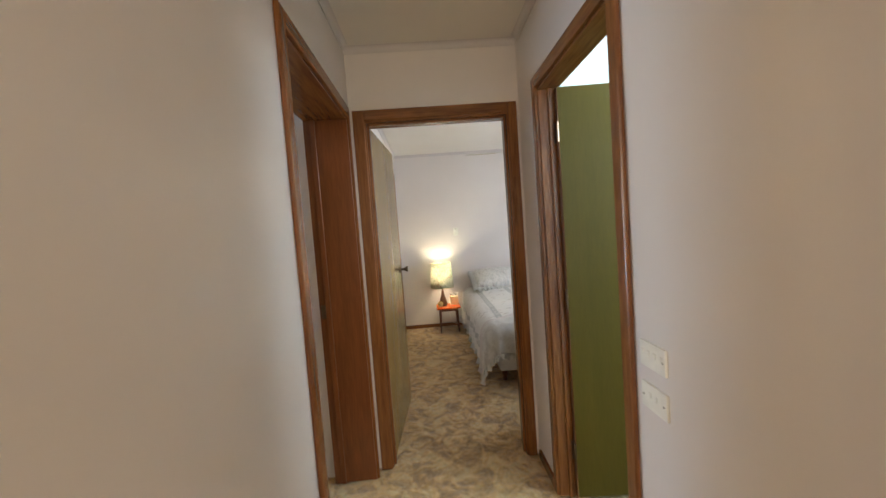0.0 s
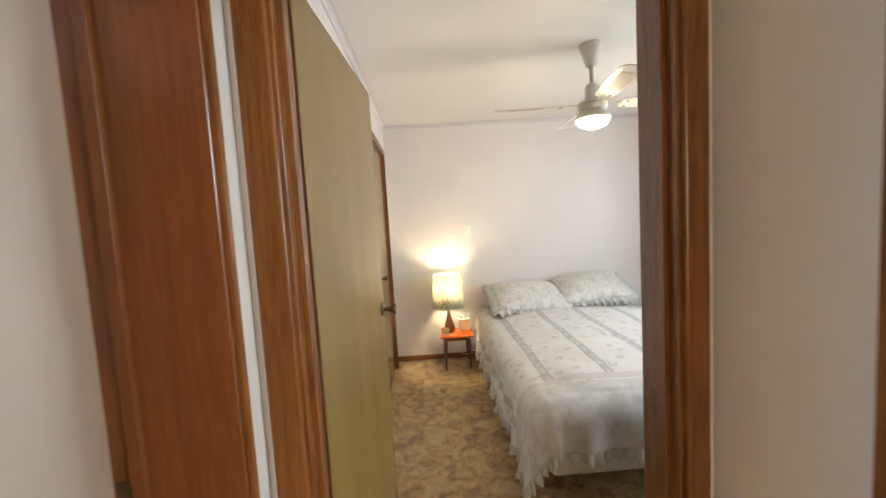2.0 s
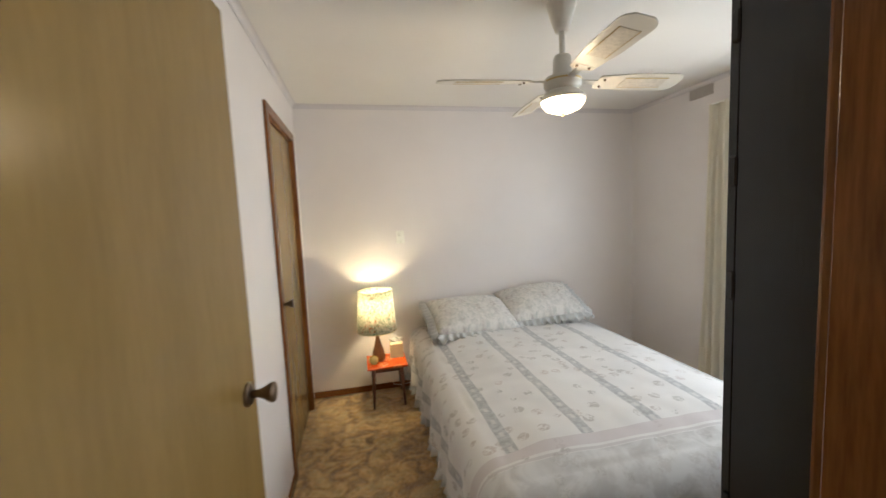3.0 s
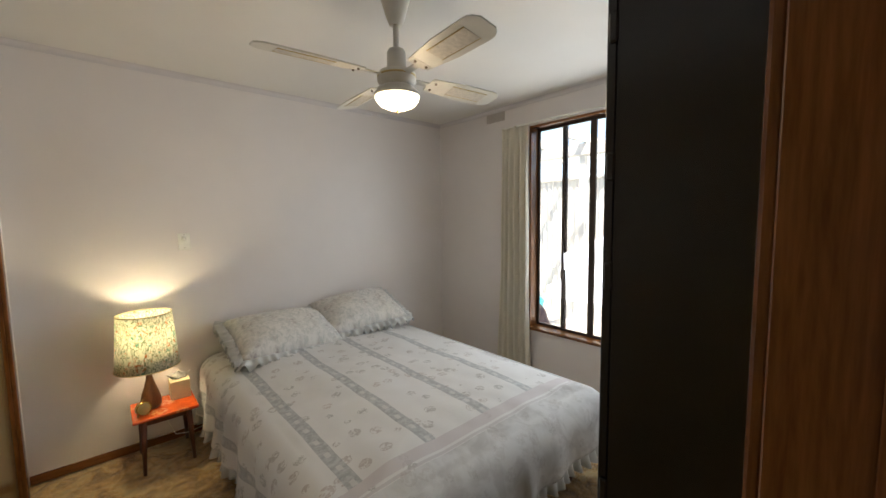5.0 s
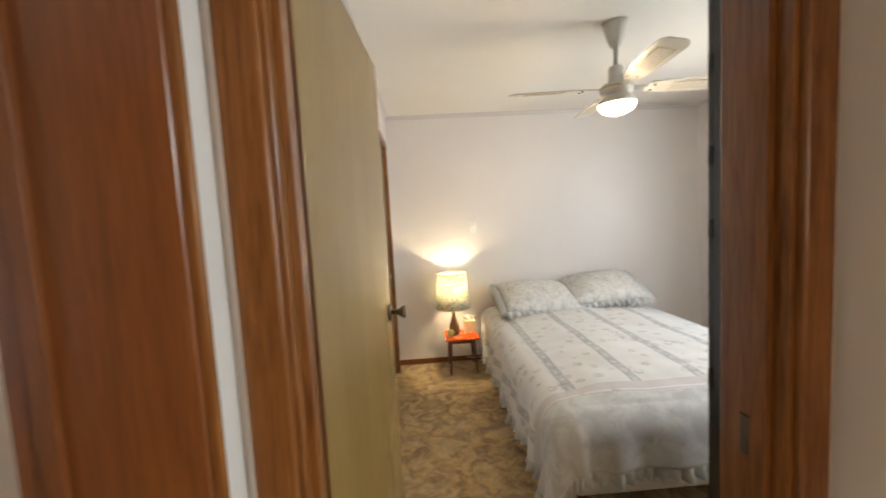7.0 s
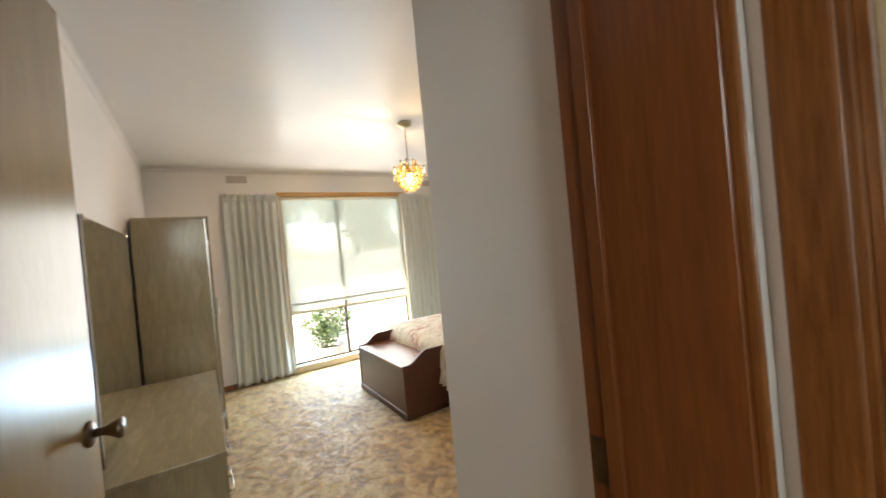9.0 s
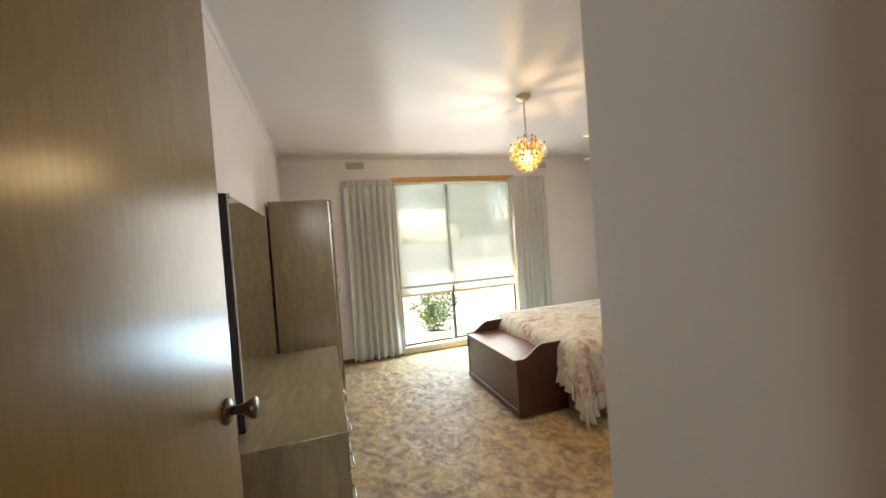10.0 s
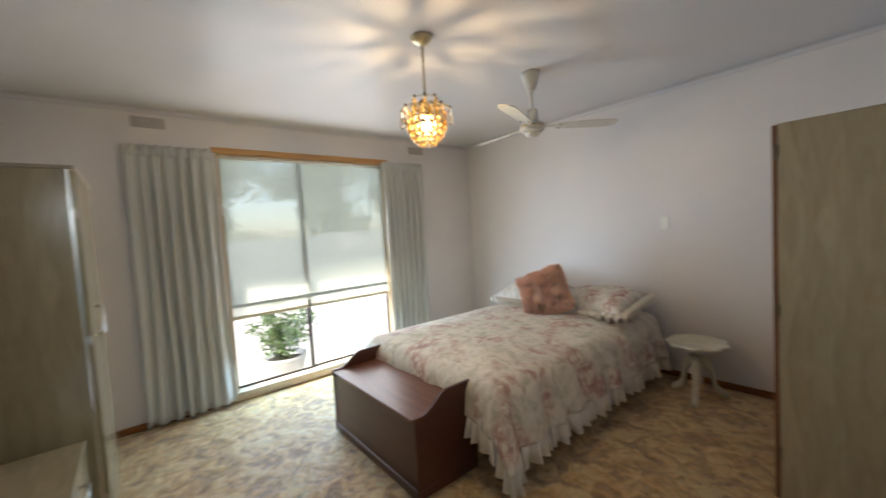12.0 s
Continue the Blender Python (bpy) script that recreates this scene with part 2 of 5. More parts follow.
DOOR_H = 2.10
B_NEAR, B_FAR = -1.012, -0.078      # west doorway along the hall
R_NEAR, R_FAR = -1.10, -0.362      # bathroom doorway
WIN_A = (0.60, 2.10, 0.525, 2.305)   # y0 y1 z0 z1
WIN_B = (0.246, 1.95, 0.065, 2.235)
LABW = "warm off-white painted plaster wall"
wall_x("wall_hall_west", HL - DEEP, HL, -4.2, EW, [(B_NEAR - 0.02, B_FAR + 0.02, 0, DOOR_H + 0.02)], label=LABW)
wall_x("wall_hall_east", HR, HR + T, -4.2, EW, [(R_NEAR - 0.02, R_FAR + 0.02, 0, DOOR_H + 0.02)], label=LABW)
wall_y("wall_hall_end", EW, TA, BE, AR, [(-0.42, 0.45, 0, DOOR_H + 0.02)], label=LABW)
wall_y("wall_hall_back", -4.3, -4.2, HL - DEEP, HR + T, label=LABW)
wall_x("wall_east_bedroom_west", AL - T, AL, TA, FAR, [(2.235, 3.08, 0, 2.20)], label=LABW)
wall_x("wall_east_bedroom_window", AR, AR + 0.14, 0.0, FAR, [WIN_A], label=LABW)
wall_y("wall_north", FAR, FAR + 0.14, BW - 0.14, AR + 0.14, label=LABW)
wall_x("wall_west_bedroom_window", BW - 0.14, BW, BS - 0.14, FAR, [WIN_B], label=LABW)
wall_y("wall_west_bedroom_south", BS - 0.14, BS, BW, HL - DEEP, label=LABW)
wall_x("wall_west_bedroom_east", BE, BE + T, TA, FAR, label=LABW)
wall_y("wall_entry_nib", -0.02, 0.0, BE, HL - DEEP, label="off-white painted side wall of the bedroom entry")
wall_y("wall_closet_side", 2.02, 2.08, BE + T, AL - T, label=LABW)
wall_x("wall_bath_east", 2.30, 2.40, -2.5, 0, [(-1.95, -0.55, 1.95, 2.42)], BATH, "pale blue painted bathroom wall")
wall_y("wall_bath_south", -2.6, -2.5, HR + T, 2.40, (), BATH, "pale blue painted bathroom wall")
wall_y("wall_bath_north", -0.03, 0.0, HR + T, 2.30, (), BATH, "pale blue painted bathroom wall")

structure("ceiling_hall", box(HL - DEEP, HR + T, -4.3, EW, H, H + 0.08), CEIL_A, "flat white painted plaster ceiling", "ceiling")
structure("ceiling_east_bedroom", box(AL - T, AR + 0.14, 0.0, FAR + 0.14, H + 0.001, H + 0.08), CEIL_A, "flat white painted plaster ceiling", "ceiling")
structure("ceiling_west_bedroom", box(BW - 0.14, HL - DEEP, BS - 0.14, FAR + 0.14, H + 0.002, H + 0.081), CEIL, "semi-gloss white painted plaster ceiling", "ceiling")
structure("ceiling_bathroom", box(HR + T, 2.4, -2.6, 0.0, H + 0.003, H + 0.08), BATH, "pale blue painted ceiling", "ceiling")
structure("roof_slab", box(BW - 0.5, AR + 0.5, -4.8, FAR + 0.8, H + 0.12, H + 0.2), plain("roof_underside", (0.6, 0.58, 0.52), 0.8), "flat eave and roof above the rooms", "roof")


def carpet_floor():
    """Carpet with an uneven sculpted pile over the whole plan."""
    x0, x1, y0, y1, step = BW - 0.1, AR + 0.1, -4.3, FAR + 0.1, 0.024
    xs, ys = np.arange(x0, x1 + step, step), np.arange(y0, y1 + step, step)
    nx, ny = len(xs), len(ys)
    pts = []
    for y in ys:
        for x in xs:
            h = noise.noise(Vector((x * 9, y * 9, 0.3))) * 0.6 + noise.noise(Vector((x * 21, y * 21, 5.3))) * 0.5
            pts.append((float(x), float(y), -0.008 + 0.015 * max(-1.0, min(0.55, h))))
    idx = np.arange(nx * ny).reshape(ny, nx)
    quads = np.stack([idx[:-1, :-1], idx[:-1, 1:], idx[1:, 1:], idx[1:, :-1]], -1).reshape(-1, 4)
    me = bpy.data.meshes.new("floor")
    me.from_pydata(pts, [], quads.tolist())
    me.materials.append(CARPET)
    for p in me.polygons:
        p.use_smooth = True
    return tagged(new("floor", me), "brown and beige sculpted shag carpet", "carpet floor", kind="structure")


carpet_floor()
structure("floor_slab", box(BW - 0.1, AR + 0.1, -4.3, FAR + 0.1, -0.14, -0.03), plain("slab", (0.3, 0.28, 0.25), 0.9), "concrete slab under the carpet", "floor slab")


# ---- doors and trim ----
def doorway_x(name, x0, x1, y0, y1, label, sides=(1, 1), h=None, lining=None):
    """Timber frame of a doorway in a wall along y: linings, stops, architraves."""
    d = thing(name, ((x0 + x1) / 2, (y0 + y1) / 2, 0), label, "door frame", kind="structure")
    h = h or DOOR_H
    part("jamb", box(x0 - 0.002, x1 + 0.002, y0 - 0.02, y0, 0, h, bevel=0.002), lining or TRIM_Z, d)
    part("jamb", box(x0 - 0.002, x1 + 0.002, y1, y1 + 0.02, 0, h, bevel=0.002), lining or TRIM_Z, d)
    part("head", box(x0 - 0.002, x1 + 0.002, y0 - 0.02, y1 + 0.02, h, h + 0.02, bevel=0.002), TRIM_Y, d)
    for k, (a, b) in enumerate(((x0 - 0.018, x0), (x1, x1 + 0.018))):
        if not sides[k]:
            continue
        out = a if k == 0 else b
        for s, e in ((y0, -1), (y1, 1)):
            lo, hi = (s - 0.062, s - 0.008) if e < 0 else (s + 0.008, s + 0.062)
            part("architrave", box(a, b, lo, min(hi, y1 + sides[k] * 0.062), 0, h + 0.068, bevel=0.005, seg=2), TRIM_Z, d)
        part("architrave_head", box(a, b, y0 - 0.0075, y1 + 0.0075, h + 0.008, h + 0.068, bevel=0.005, seg=2), TRIM_Y, d)
    return d


def doorway_y(name, y0, y1, x0, x1, label, sides=(1, 1)):
    """Timber frame of a doorway in a wall along x."""
    d = thing(name, ((x0 + x1) / 2, (y0 + y1) / 2, 0), label, "door frame", kind="structure")
    h = DOOR_H
    part("jamb", box(x0 - 0.02, x0, y0 - 0.002, y1 + 0.002, 0, h, bevel=0.002), TRIM_Z, d)
    part("jamb", box(x1, x1 + 0.02, y0 - 0.002, y1 + 0.002, 0, h, bevel=0.002), TRIM_Z, d)
    part("head", box(x0 - 0.02, x1 + 0.02, y0 - 0.002, y1 + 0.002, h, h + 0.02, bevel=0.002), TRIM_X, d)
    for k, (a, b) in enumerate(((y0 - 0.018, y0), (y1, y1 + 0.018))):
        if not sides[k]:
            continue
        part("architrave", box(x0 - 0.075, x0 - 0.008, a, b, 0, h + 0.068, bevel=0.005, seg=2), TRIM_Z, d)
        part("architrave", box(x1 + 0.008, x1 + 0.062, a, b, 0, h + 0.068, bevel=0.005, seg=2), TRIM_Z, d)
        part("architrave_head", box(x0 - 0.0075, x1 + 0.0075, a, b, h + 0.008, h + 0.068, bevel=0.005, seg=2), TRIM_X, d)
    return d


frame_a = doorway_y("door_frame_1", EW, TA, -0.40, 0.43, "brown stained timber frame of the doorway ahead")
frame_b = doorway_x("door_frame_2", HL - DEEP, HL, B_NEAR, B_FAR, "brown stained timber frame of the west doorway", (0, 0.30), None, JAMB)
frame_r = doorway_x("door_frame_3", HR, HR + T, R_NEAR, R_FAR, "brown stained timber frame of the bathroom doorway", (1, 0))
frame_c = doorway_x("door_frame_4", AL - T, AL, 2.255, 3.06, "brown stained timber frame of the closet", (0, 1), 2.18)
# rebates and stops
part("stop", box(-0.40, -0.388, 0.05, 0.085, 0, DOOR_H - 0.012, bevel=0.001), TRIM_Z, frame_a)
part("stop", box(0.418, 0.43, 0.05, 0.085, 0, DOOR_H - 0.012, bevel=0.001), TRIM_Z, frame_a)
part("stop_head", box(-0.388, 0.418, 0.05, 0.085, DOOR_H - 0.012, DOOR_H, bevel=0.001), TRIM_X, frame_a)


def knob(parent, place, out, along="y"):
    """A flared bronze knob with its rose; out: the way it points."""
    o = Vector(out)
    up = Vector((0, 0, 1))
    side = o.cross(up)
    m = Matrix((side, up, o)).transposed().to_4x4()
    m.translation = Vector(place)
    rose = lathe([(0.0, 0.0), (0.031, 0.0), (0.031, 0.004), (0.026, 0.009), (0.012, 0.011), (0.0, 0.011)], 20)
    rose.transform(m)
    r = part("rose", rose, BRONZE, parent, "round bronze rose", True)
    grip = lathe([(0.0, 0.008), (0.011, 0.008), (0.010, 0.025), (0.013, 0.036), (0.024, 0.055), (0.026, 0.062), (0.023, 0.066), (0.0, 0.067)], 20)
    grip.transform(m)
    part("knob", grip, BRONZE, parent, "flared bronze door knob", True)


def door_leaf(name, hinge, turn, width, flip, material, label, knob_z=1.045, knobs=True, thick=0.035, high=2.094):
    """A flush leaf; it runs from the hinge along its own +x, its faces at y = 0 and y = thick."""
    d = thing(name, (hinge[0], hinge[1], 0), label, "door", turn=turn)
    m = d.matrix_world.copy()

    def place(bm):
        bm.transform(m)
        return bm
    y0, y1 = (0, thick) if not flip else (-thick, 0)
    part("leaf", place(box(0.003, width - 0.003, y0, y1, 0.012, high, bevel=0.002)), material, d)
    part("lock_edge", place(box(width - 0.003, width, y0 + 0.001, y1 - 0.001, 0.012, high)), LEAF_EDGE, d, "dark brown door edge")
    part("hinge_edge", place(box(0, 0.003, y0 + 0.001, y1 - 0.001, 0.012, high)), LEAF_EDGE, d)
    if knobs:
        rot = m.to_3x3()
        for yy, s in ((y0, -1), (y1, 1)):
            knob(d, m @ Vector((width - 0.06, yy, knob_z)), rot @ Vector((0, s, 0)))
        part("latch_plate", place(box(width - 0.001, width + 0.0015, (y0 + y1) / 2 - 0.011, (y0 + y1) / 2 + 0.011, knob_z - 0.03, knob_z + 0.03)), BRONZE, d)
    for z in (0.25, 1.05, 1.88):
        part("hinge", place(tube([(-0.004, y0 if flip else y1, z - 0.05), (-0.004, y0 if flip else y1, z + 0.05)], 0.007, 8)), BRONZE, d)
    return d


door_a = door_leaf("door_1", (-0.393, 0.125), 86.0, 0.83, False, LEAF, "open varnished beige flush door with bronze knob", knob_z=1.135)
door_b = door_leaf("door_2", (-0.737, -1.02), 173.5, 0.868, True, LEAF, "open varnished beige flush door catching window light", knob_z=1.045)
door_r = door_leaf("door_3", (HR + T - 0.02, R_FAR - 0.002), -3.2, 0.77, True, OLIVE, "open olive green flush bathroom door with oval plaque")
part("stop", box(HL - DEEP + 0.035, HL - DEEP + 0.06, B_FAR - 0.012, B_FAR, 0, DOOR_H, bevel=0.001), JAMB, frame_b, "dark brown door stop")
part("rebate", box(HL - DEEP - 0.004, HL - DEEP + 0.035, B_FAR - 0.003, B_FAR, 0, DOOR_H), JAMB, frame_b, "dark brown rebate")
part("strike_plate", box(HL - DEEP + 0.004, HL - DEEP + 0.03, B_FAR - 0.006, B_FAR - 0.003, 0.98, 1.06), BRONZE, frame_b)
part("stop", box(HR + 0.045, HR + 0.065, R_FAR - 0.012, R_FAR, 0, DOOR_H, bevel=0.001), TRIM_Z, frame_r)
part("stop", box(HR + 0.045, HR + 0.065, R_NEAR, R_NEAR + 0.012, 0, DOOR_H, bevel=0.001), TRIM_Z, frame_r)
for z in (0.25, 1.88):
    part("hinge_leaf", box(HR + 0.068, HR + T, R_FAR - 0.004, R_FAR, z - 0.05, z + 0.05), BRONZE, frame_r)
part("strike_plate", box(0.426, 0.4295, 0.09, 0.116, 0.99, 1.07), BRONZE, frame_a)

door_c = door_leaf("door_4", (AL - 0.012, 3.056), -90, 0.798, True, LEAF, "closed varnished beige closet door with bronze knob", knob_z=1.065, high=2.175)

# oval plaque on the bathroom door
plaque = thing("door_plaque", (1.02, -0.43, 1.635), "oval cream ceramic plaque with small lettering", "plaque")
bm = lathe([(0.0, 0.0), (1.0, 0.0), (1.0, 0.3), (0.93, 0.6), (0.0, 0.75)], 40)
bm.transform(pose(1.022, -0.431, 1.635, 90, 0, -3) @ Matrix.Diagonal((0.080, 0.050, 0.012, 1)))
part("plate", bm, plain("cream_ceramic", (0.8, 0.76, 0.55), 0.25), plaque, "", True)
for k, w in enumerate((0.012, 0.009, 0.012)):
    part("letter_bar", box(0.995 + k * 0.022, 0.995 + k * 0.022 + w, -0.4440, -0.4405, 1.645, 1.663), plain("grey_ink", (0.2, 0.2, 0.22), 0.6), plaque)


# ---- cornices and skirtings ----
def run_trim(name, points, size, z, material, label, cove=False):
    """A strip along a wall; points: two ends, with the side it projects to."""
    (ax, ay), (bx, by), (ox, oy) = points
    w, h = size
    bm = bmesh.new()
    prof = [(0, 0), (w, 0), (w, h), (0, h)] if not cove else [(0, -h), (0.006, -h)] + [(0.006 + (w - 0.006) * (1 - math.cos(a)), -h * (1 - math.sin(a)) * 0.86) for a in np.linspace(0.15, 1.5, 6)] + [(w, 0), (0, 0)]
    rings = [[bm.verts.new((x + ox * a, y + oy * a, z + b)) for a, b in prof] for x, y in ((ax, ay), (bx, by))]
    n = len(prof)
    for i in range(n):
        bm.faces.new((rings[0][i], rings[0][(i + 1) % n], rings[1][(i + 1) % n], rings[1][i]))
    bm.faces.new(rings[0]), bm.faces.new(list(reversed(rings[1])))
    return structure(name, bm, material, label, "trim")


CV = "slim white painted plaster cornice"
for pts in (((HL, EW), (HR, EW), (0, -1)), ((HL, -4.2), (HL, -0.03), (1, 0)), ((HR, -4.2), (HR, -0.03), (-1, 0)),
            ((AL, FAR), (AR, FAR), (0, -1)), ((AL, TA), (AL, FAR - 0.03), (1, 0)), ((AR, TA), (AR, FAR - 0.03), (-1, 0)), ((AL, TA), (AR, TA), (0, 1)),
            ((BW, FAR), (BE, FAR), (0, -1)), ((BW, BS), (BW, FAR - 0.03), (1, 0)), ((BW + 0.03, BS), (HL - DEEP, BS), (0, 1)), ((BE, TA), (BE, FAR - 0.03), (-1, 0))):
    run_trim("cornice", pts, (0.035, 0.035), H - 0.001, CEIL, CV, True)
SK = "low brown stained timber skirting board"
for pts, m_ in ((((AL + 0.002, FAR), (AR, FAR), (0, -1)), TRIM_X), (((AL, TA + 0.02), (AL, 2.19), (1, 0)), TRIM_Y), (((AR, TA), (AR, FAR - 0.02), (-1, 0)), TRIM_Y),
                (((BW, FAR), (BE, FAR), (0, -1)), TRIM_X), (((BW, BS), (BW, WIN_B[0] - 0.03), (1, 0)), TRIM_Y), (((BW, WIN_B[1] + 0.03), (BW, FAR - 0.02), (1, 0)), TRIM_Y), (((BW + 0.02, BS), (HL - DEEP, BS), (0, 1)), TRIM_X),
                (((HR, -4.2), (HR, R_NEAR - 0.065), (-1, 0)), TRIM_Y), (((HR, R_FAR + 0.065), (HR, -0.02), (-1, 0)), TRIM_Y), (((HL, -4.2), (HL, B_NEAR - 0.065), (1, 0)), TRIM_Y)):
    run_trim("skirting", pts, (0.014, 0.05), 0.0, m_, SK)

plate = thing("cover_plate", (HL - 0.02, B_NEAR, 0.94), "small white plastic plate on the door jamb", "cover plate")
part("plate", box(HL - 0.045, HL - 0.012, B_NEAR + 0.0005, B_NEAR + 0.009, 0.893, 0.985, bevel=0.003, seg=2), WHITE_PL, plate)
part("screw", lathe([(0.0, 0.0), (0.003, 0.0), (0.003, 0.001), (0.0, 0.001)], 8, (HL - 0.028, B_NEAR + 0.009, 0.975)), BRONZE, plate)


# ---- soft things ----
def uv_sheet(name, rows, uvs, material, smooth=True):
    """A sheet from rows of points with cloth coordinates in metres."""
    bm = grid_mesh(rows)
    lay = bm.loops.layers.uv.new("cloth")
    bm.verts.index_update()
    bm.verts.ensure_lookup_table()
    n = len(rows[0])
    for f in bm.faces:
        for l in f.loops:
            i = l.vert.index
            l[lay].uv = uvs[i // n][i % n]
    return finish(name, bm, material, smooth)


def hang(u, v, w, length, top, r=0.05, fold=0.03, seed=0.0, flare=0.10):
    """Where a spread lies: u across from the middle, v from the head; past the mattress edge it hangs."""
    sx = 1 if u > 0 else -1
    a = max(0.0, abs(u) - w / 2)
    b = max(0.0, v - length)
    d = math.hypot(a, b)
    x, y = min(abs(u), w / 2), min(v, length)
    if d < 1e-6:
        e = min(1.0, (w / 2 - x) / 0.42, (length - y) / 0.30)
        n3 = noise.noise(Vector((u * 3.1, v * 3.1, seed))) * 0.012 + noise.noise(Vector((u * 9, v * 9, seed + 4))) * 0.004
        return Vector((sx * x, y, top + n3 + 0.045 * math.sin(e * math.pi / 2)))
    da, db = a / d, b / d
    q = r * math.pi / 2
    if d < q:
        out, down = r * math.sin(d / r), r * (1 - math.cos(d / r))
    else:
        out, down = r, r + d - q
    # folds run round the edge
    s = (y if b == 0 else length + x) if a == 0 or b == 0 else length + math.atan2(b, a) * 0.35
    if a > 0 and b == 0:
        s = v
    elif b > 0 and a == 0:
        s = 3.0 + (w / 2 - abs(u))
    else:
        s = length + 0.4 * math.atan2(b, a)
    k = min(1.0, max(0.0, (down - 0.04) / 0.4))
    ripple = math.sin(s * 24 + 3 * noise.noise(Vector((s * 2.0, seed, sx)))) * fold + noise.noise(Vector((s * 7, down * 3, seed + 9 + sx))) * fold * 1.3
    out += k * (flare * 0.5 + ripple) + (0.035 * k * 4 * da * db)
    down *= 0.985
    return Vector((sx * (x + out * da), y + out * db, top - down))


def bedspread(name, m, w, length, top, side, foot, nu, nv, material, parent, label, hem_wave=0.012, **k):
    us = np.linspace(-w / 2 - side, w / 2 + side, nu)
    vs = np.linspace(0, length + foot, nv)
    rows = [[m @ hang(float(u), float(v), w, length, top, **k) for u in us] for v in vs]
    for row in rows:
        for p in row:
            p.z = max(p.z, 0.012)
    uvs = [[(float(u), float(v)) for u in us] for v in vs]
    ob = uv_sheet(name, rows, uvs, material)
    ob.parent = parent
    ob.matrix_parent_inverse = parent.matrix_world.inverted()
    tagged(ob, label)
    thicken(ob, 0.012, 1.0)
    return ob


def hem_frill(name, m, w, length, top, side, foot, drop, material, parent, label, n=900, amp=0.014, freq=120, sides=(-1, 1), **k):
    """A gathered frill along the hem of a spread."""
    us, vs = [], []
    for i in range(n):
        f = i / (n - 1)
        s = f * (2 * (length + foot) + w + 2 * side)
        if s < length + foot:
            us.append(-w / 2 - side), vs.append(s)
        elif s < length + foot + w + 2 * side:
            us.append(-w / 2 - side + (s - length - foot)), vs.append(length + foot)
        else:
            us.append(w / 2 + side), vs.append(2 * (length + foot) + w + 2 * side - s)
    rows = [[], [], []]
    uvs = [[], [], []]
    for i, (u, v) in enumerate(zip(us, vs)):
        p = m @ hang(u, v, w, length, top, **k)
        i2 = min(i + 1, n - 1)
        q = m @ hang(us[i2], vs[i2], w, length, top, **k)
        if i2 == i:
            q = p + Vector((0, 0.01, 0))
        t = (q - p)
        t.z = 0
        t = t.normalized() if t.length > 1e-6 else Vector((1, 0, 0))
        nrm = Vector((t.y, -t.x, 0))
        for j in range(3):
            d = drop * j / 2
            wv = math.sin(i * freq / n * 2 * math.pi + 4 * noise.noise(Vector((i * 0.03, 0, 3)))) * amp * (0.3 + j * 0.6) * (1 + 0.9 * noise.noise(Vector((i * 0.03, 2, 7))))
            c = p + nrm * (wv + 0.004 * j) + Vector((0, 0, 0.01 - d + 0.006 * noise.noise(Vector((i * 0.2, 1, 1))) * j))
            c.z = max(c.z, 0.006)
            rows[j].append(c)
            uvs[j].append((u, v + d))
    ob = uv_sheet(name, rows, uvs, material)
    ob.parent = parent
    ob.matrix_parent_inverse = parent.matrix_world.inverted()
    tagged(ob, label)
    thicken(ob, 0.003, 0)
    return ob


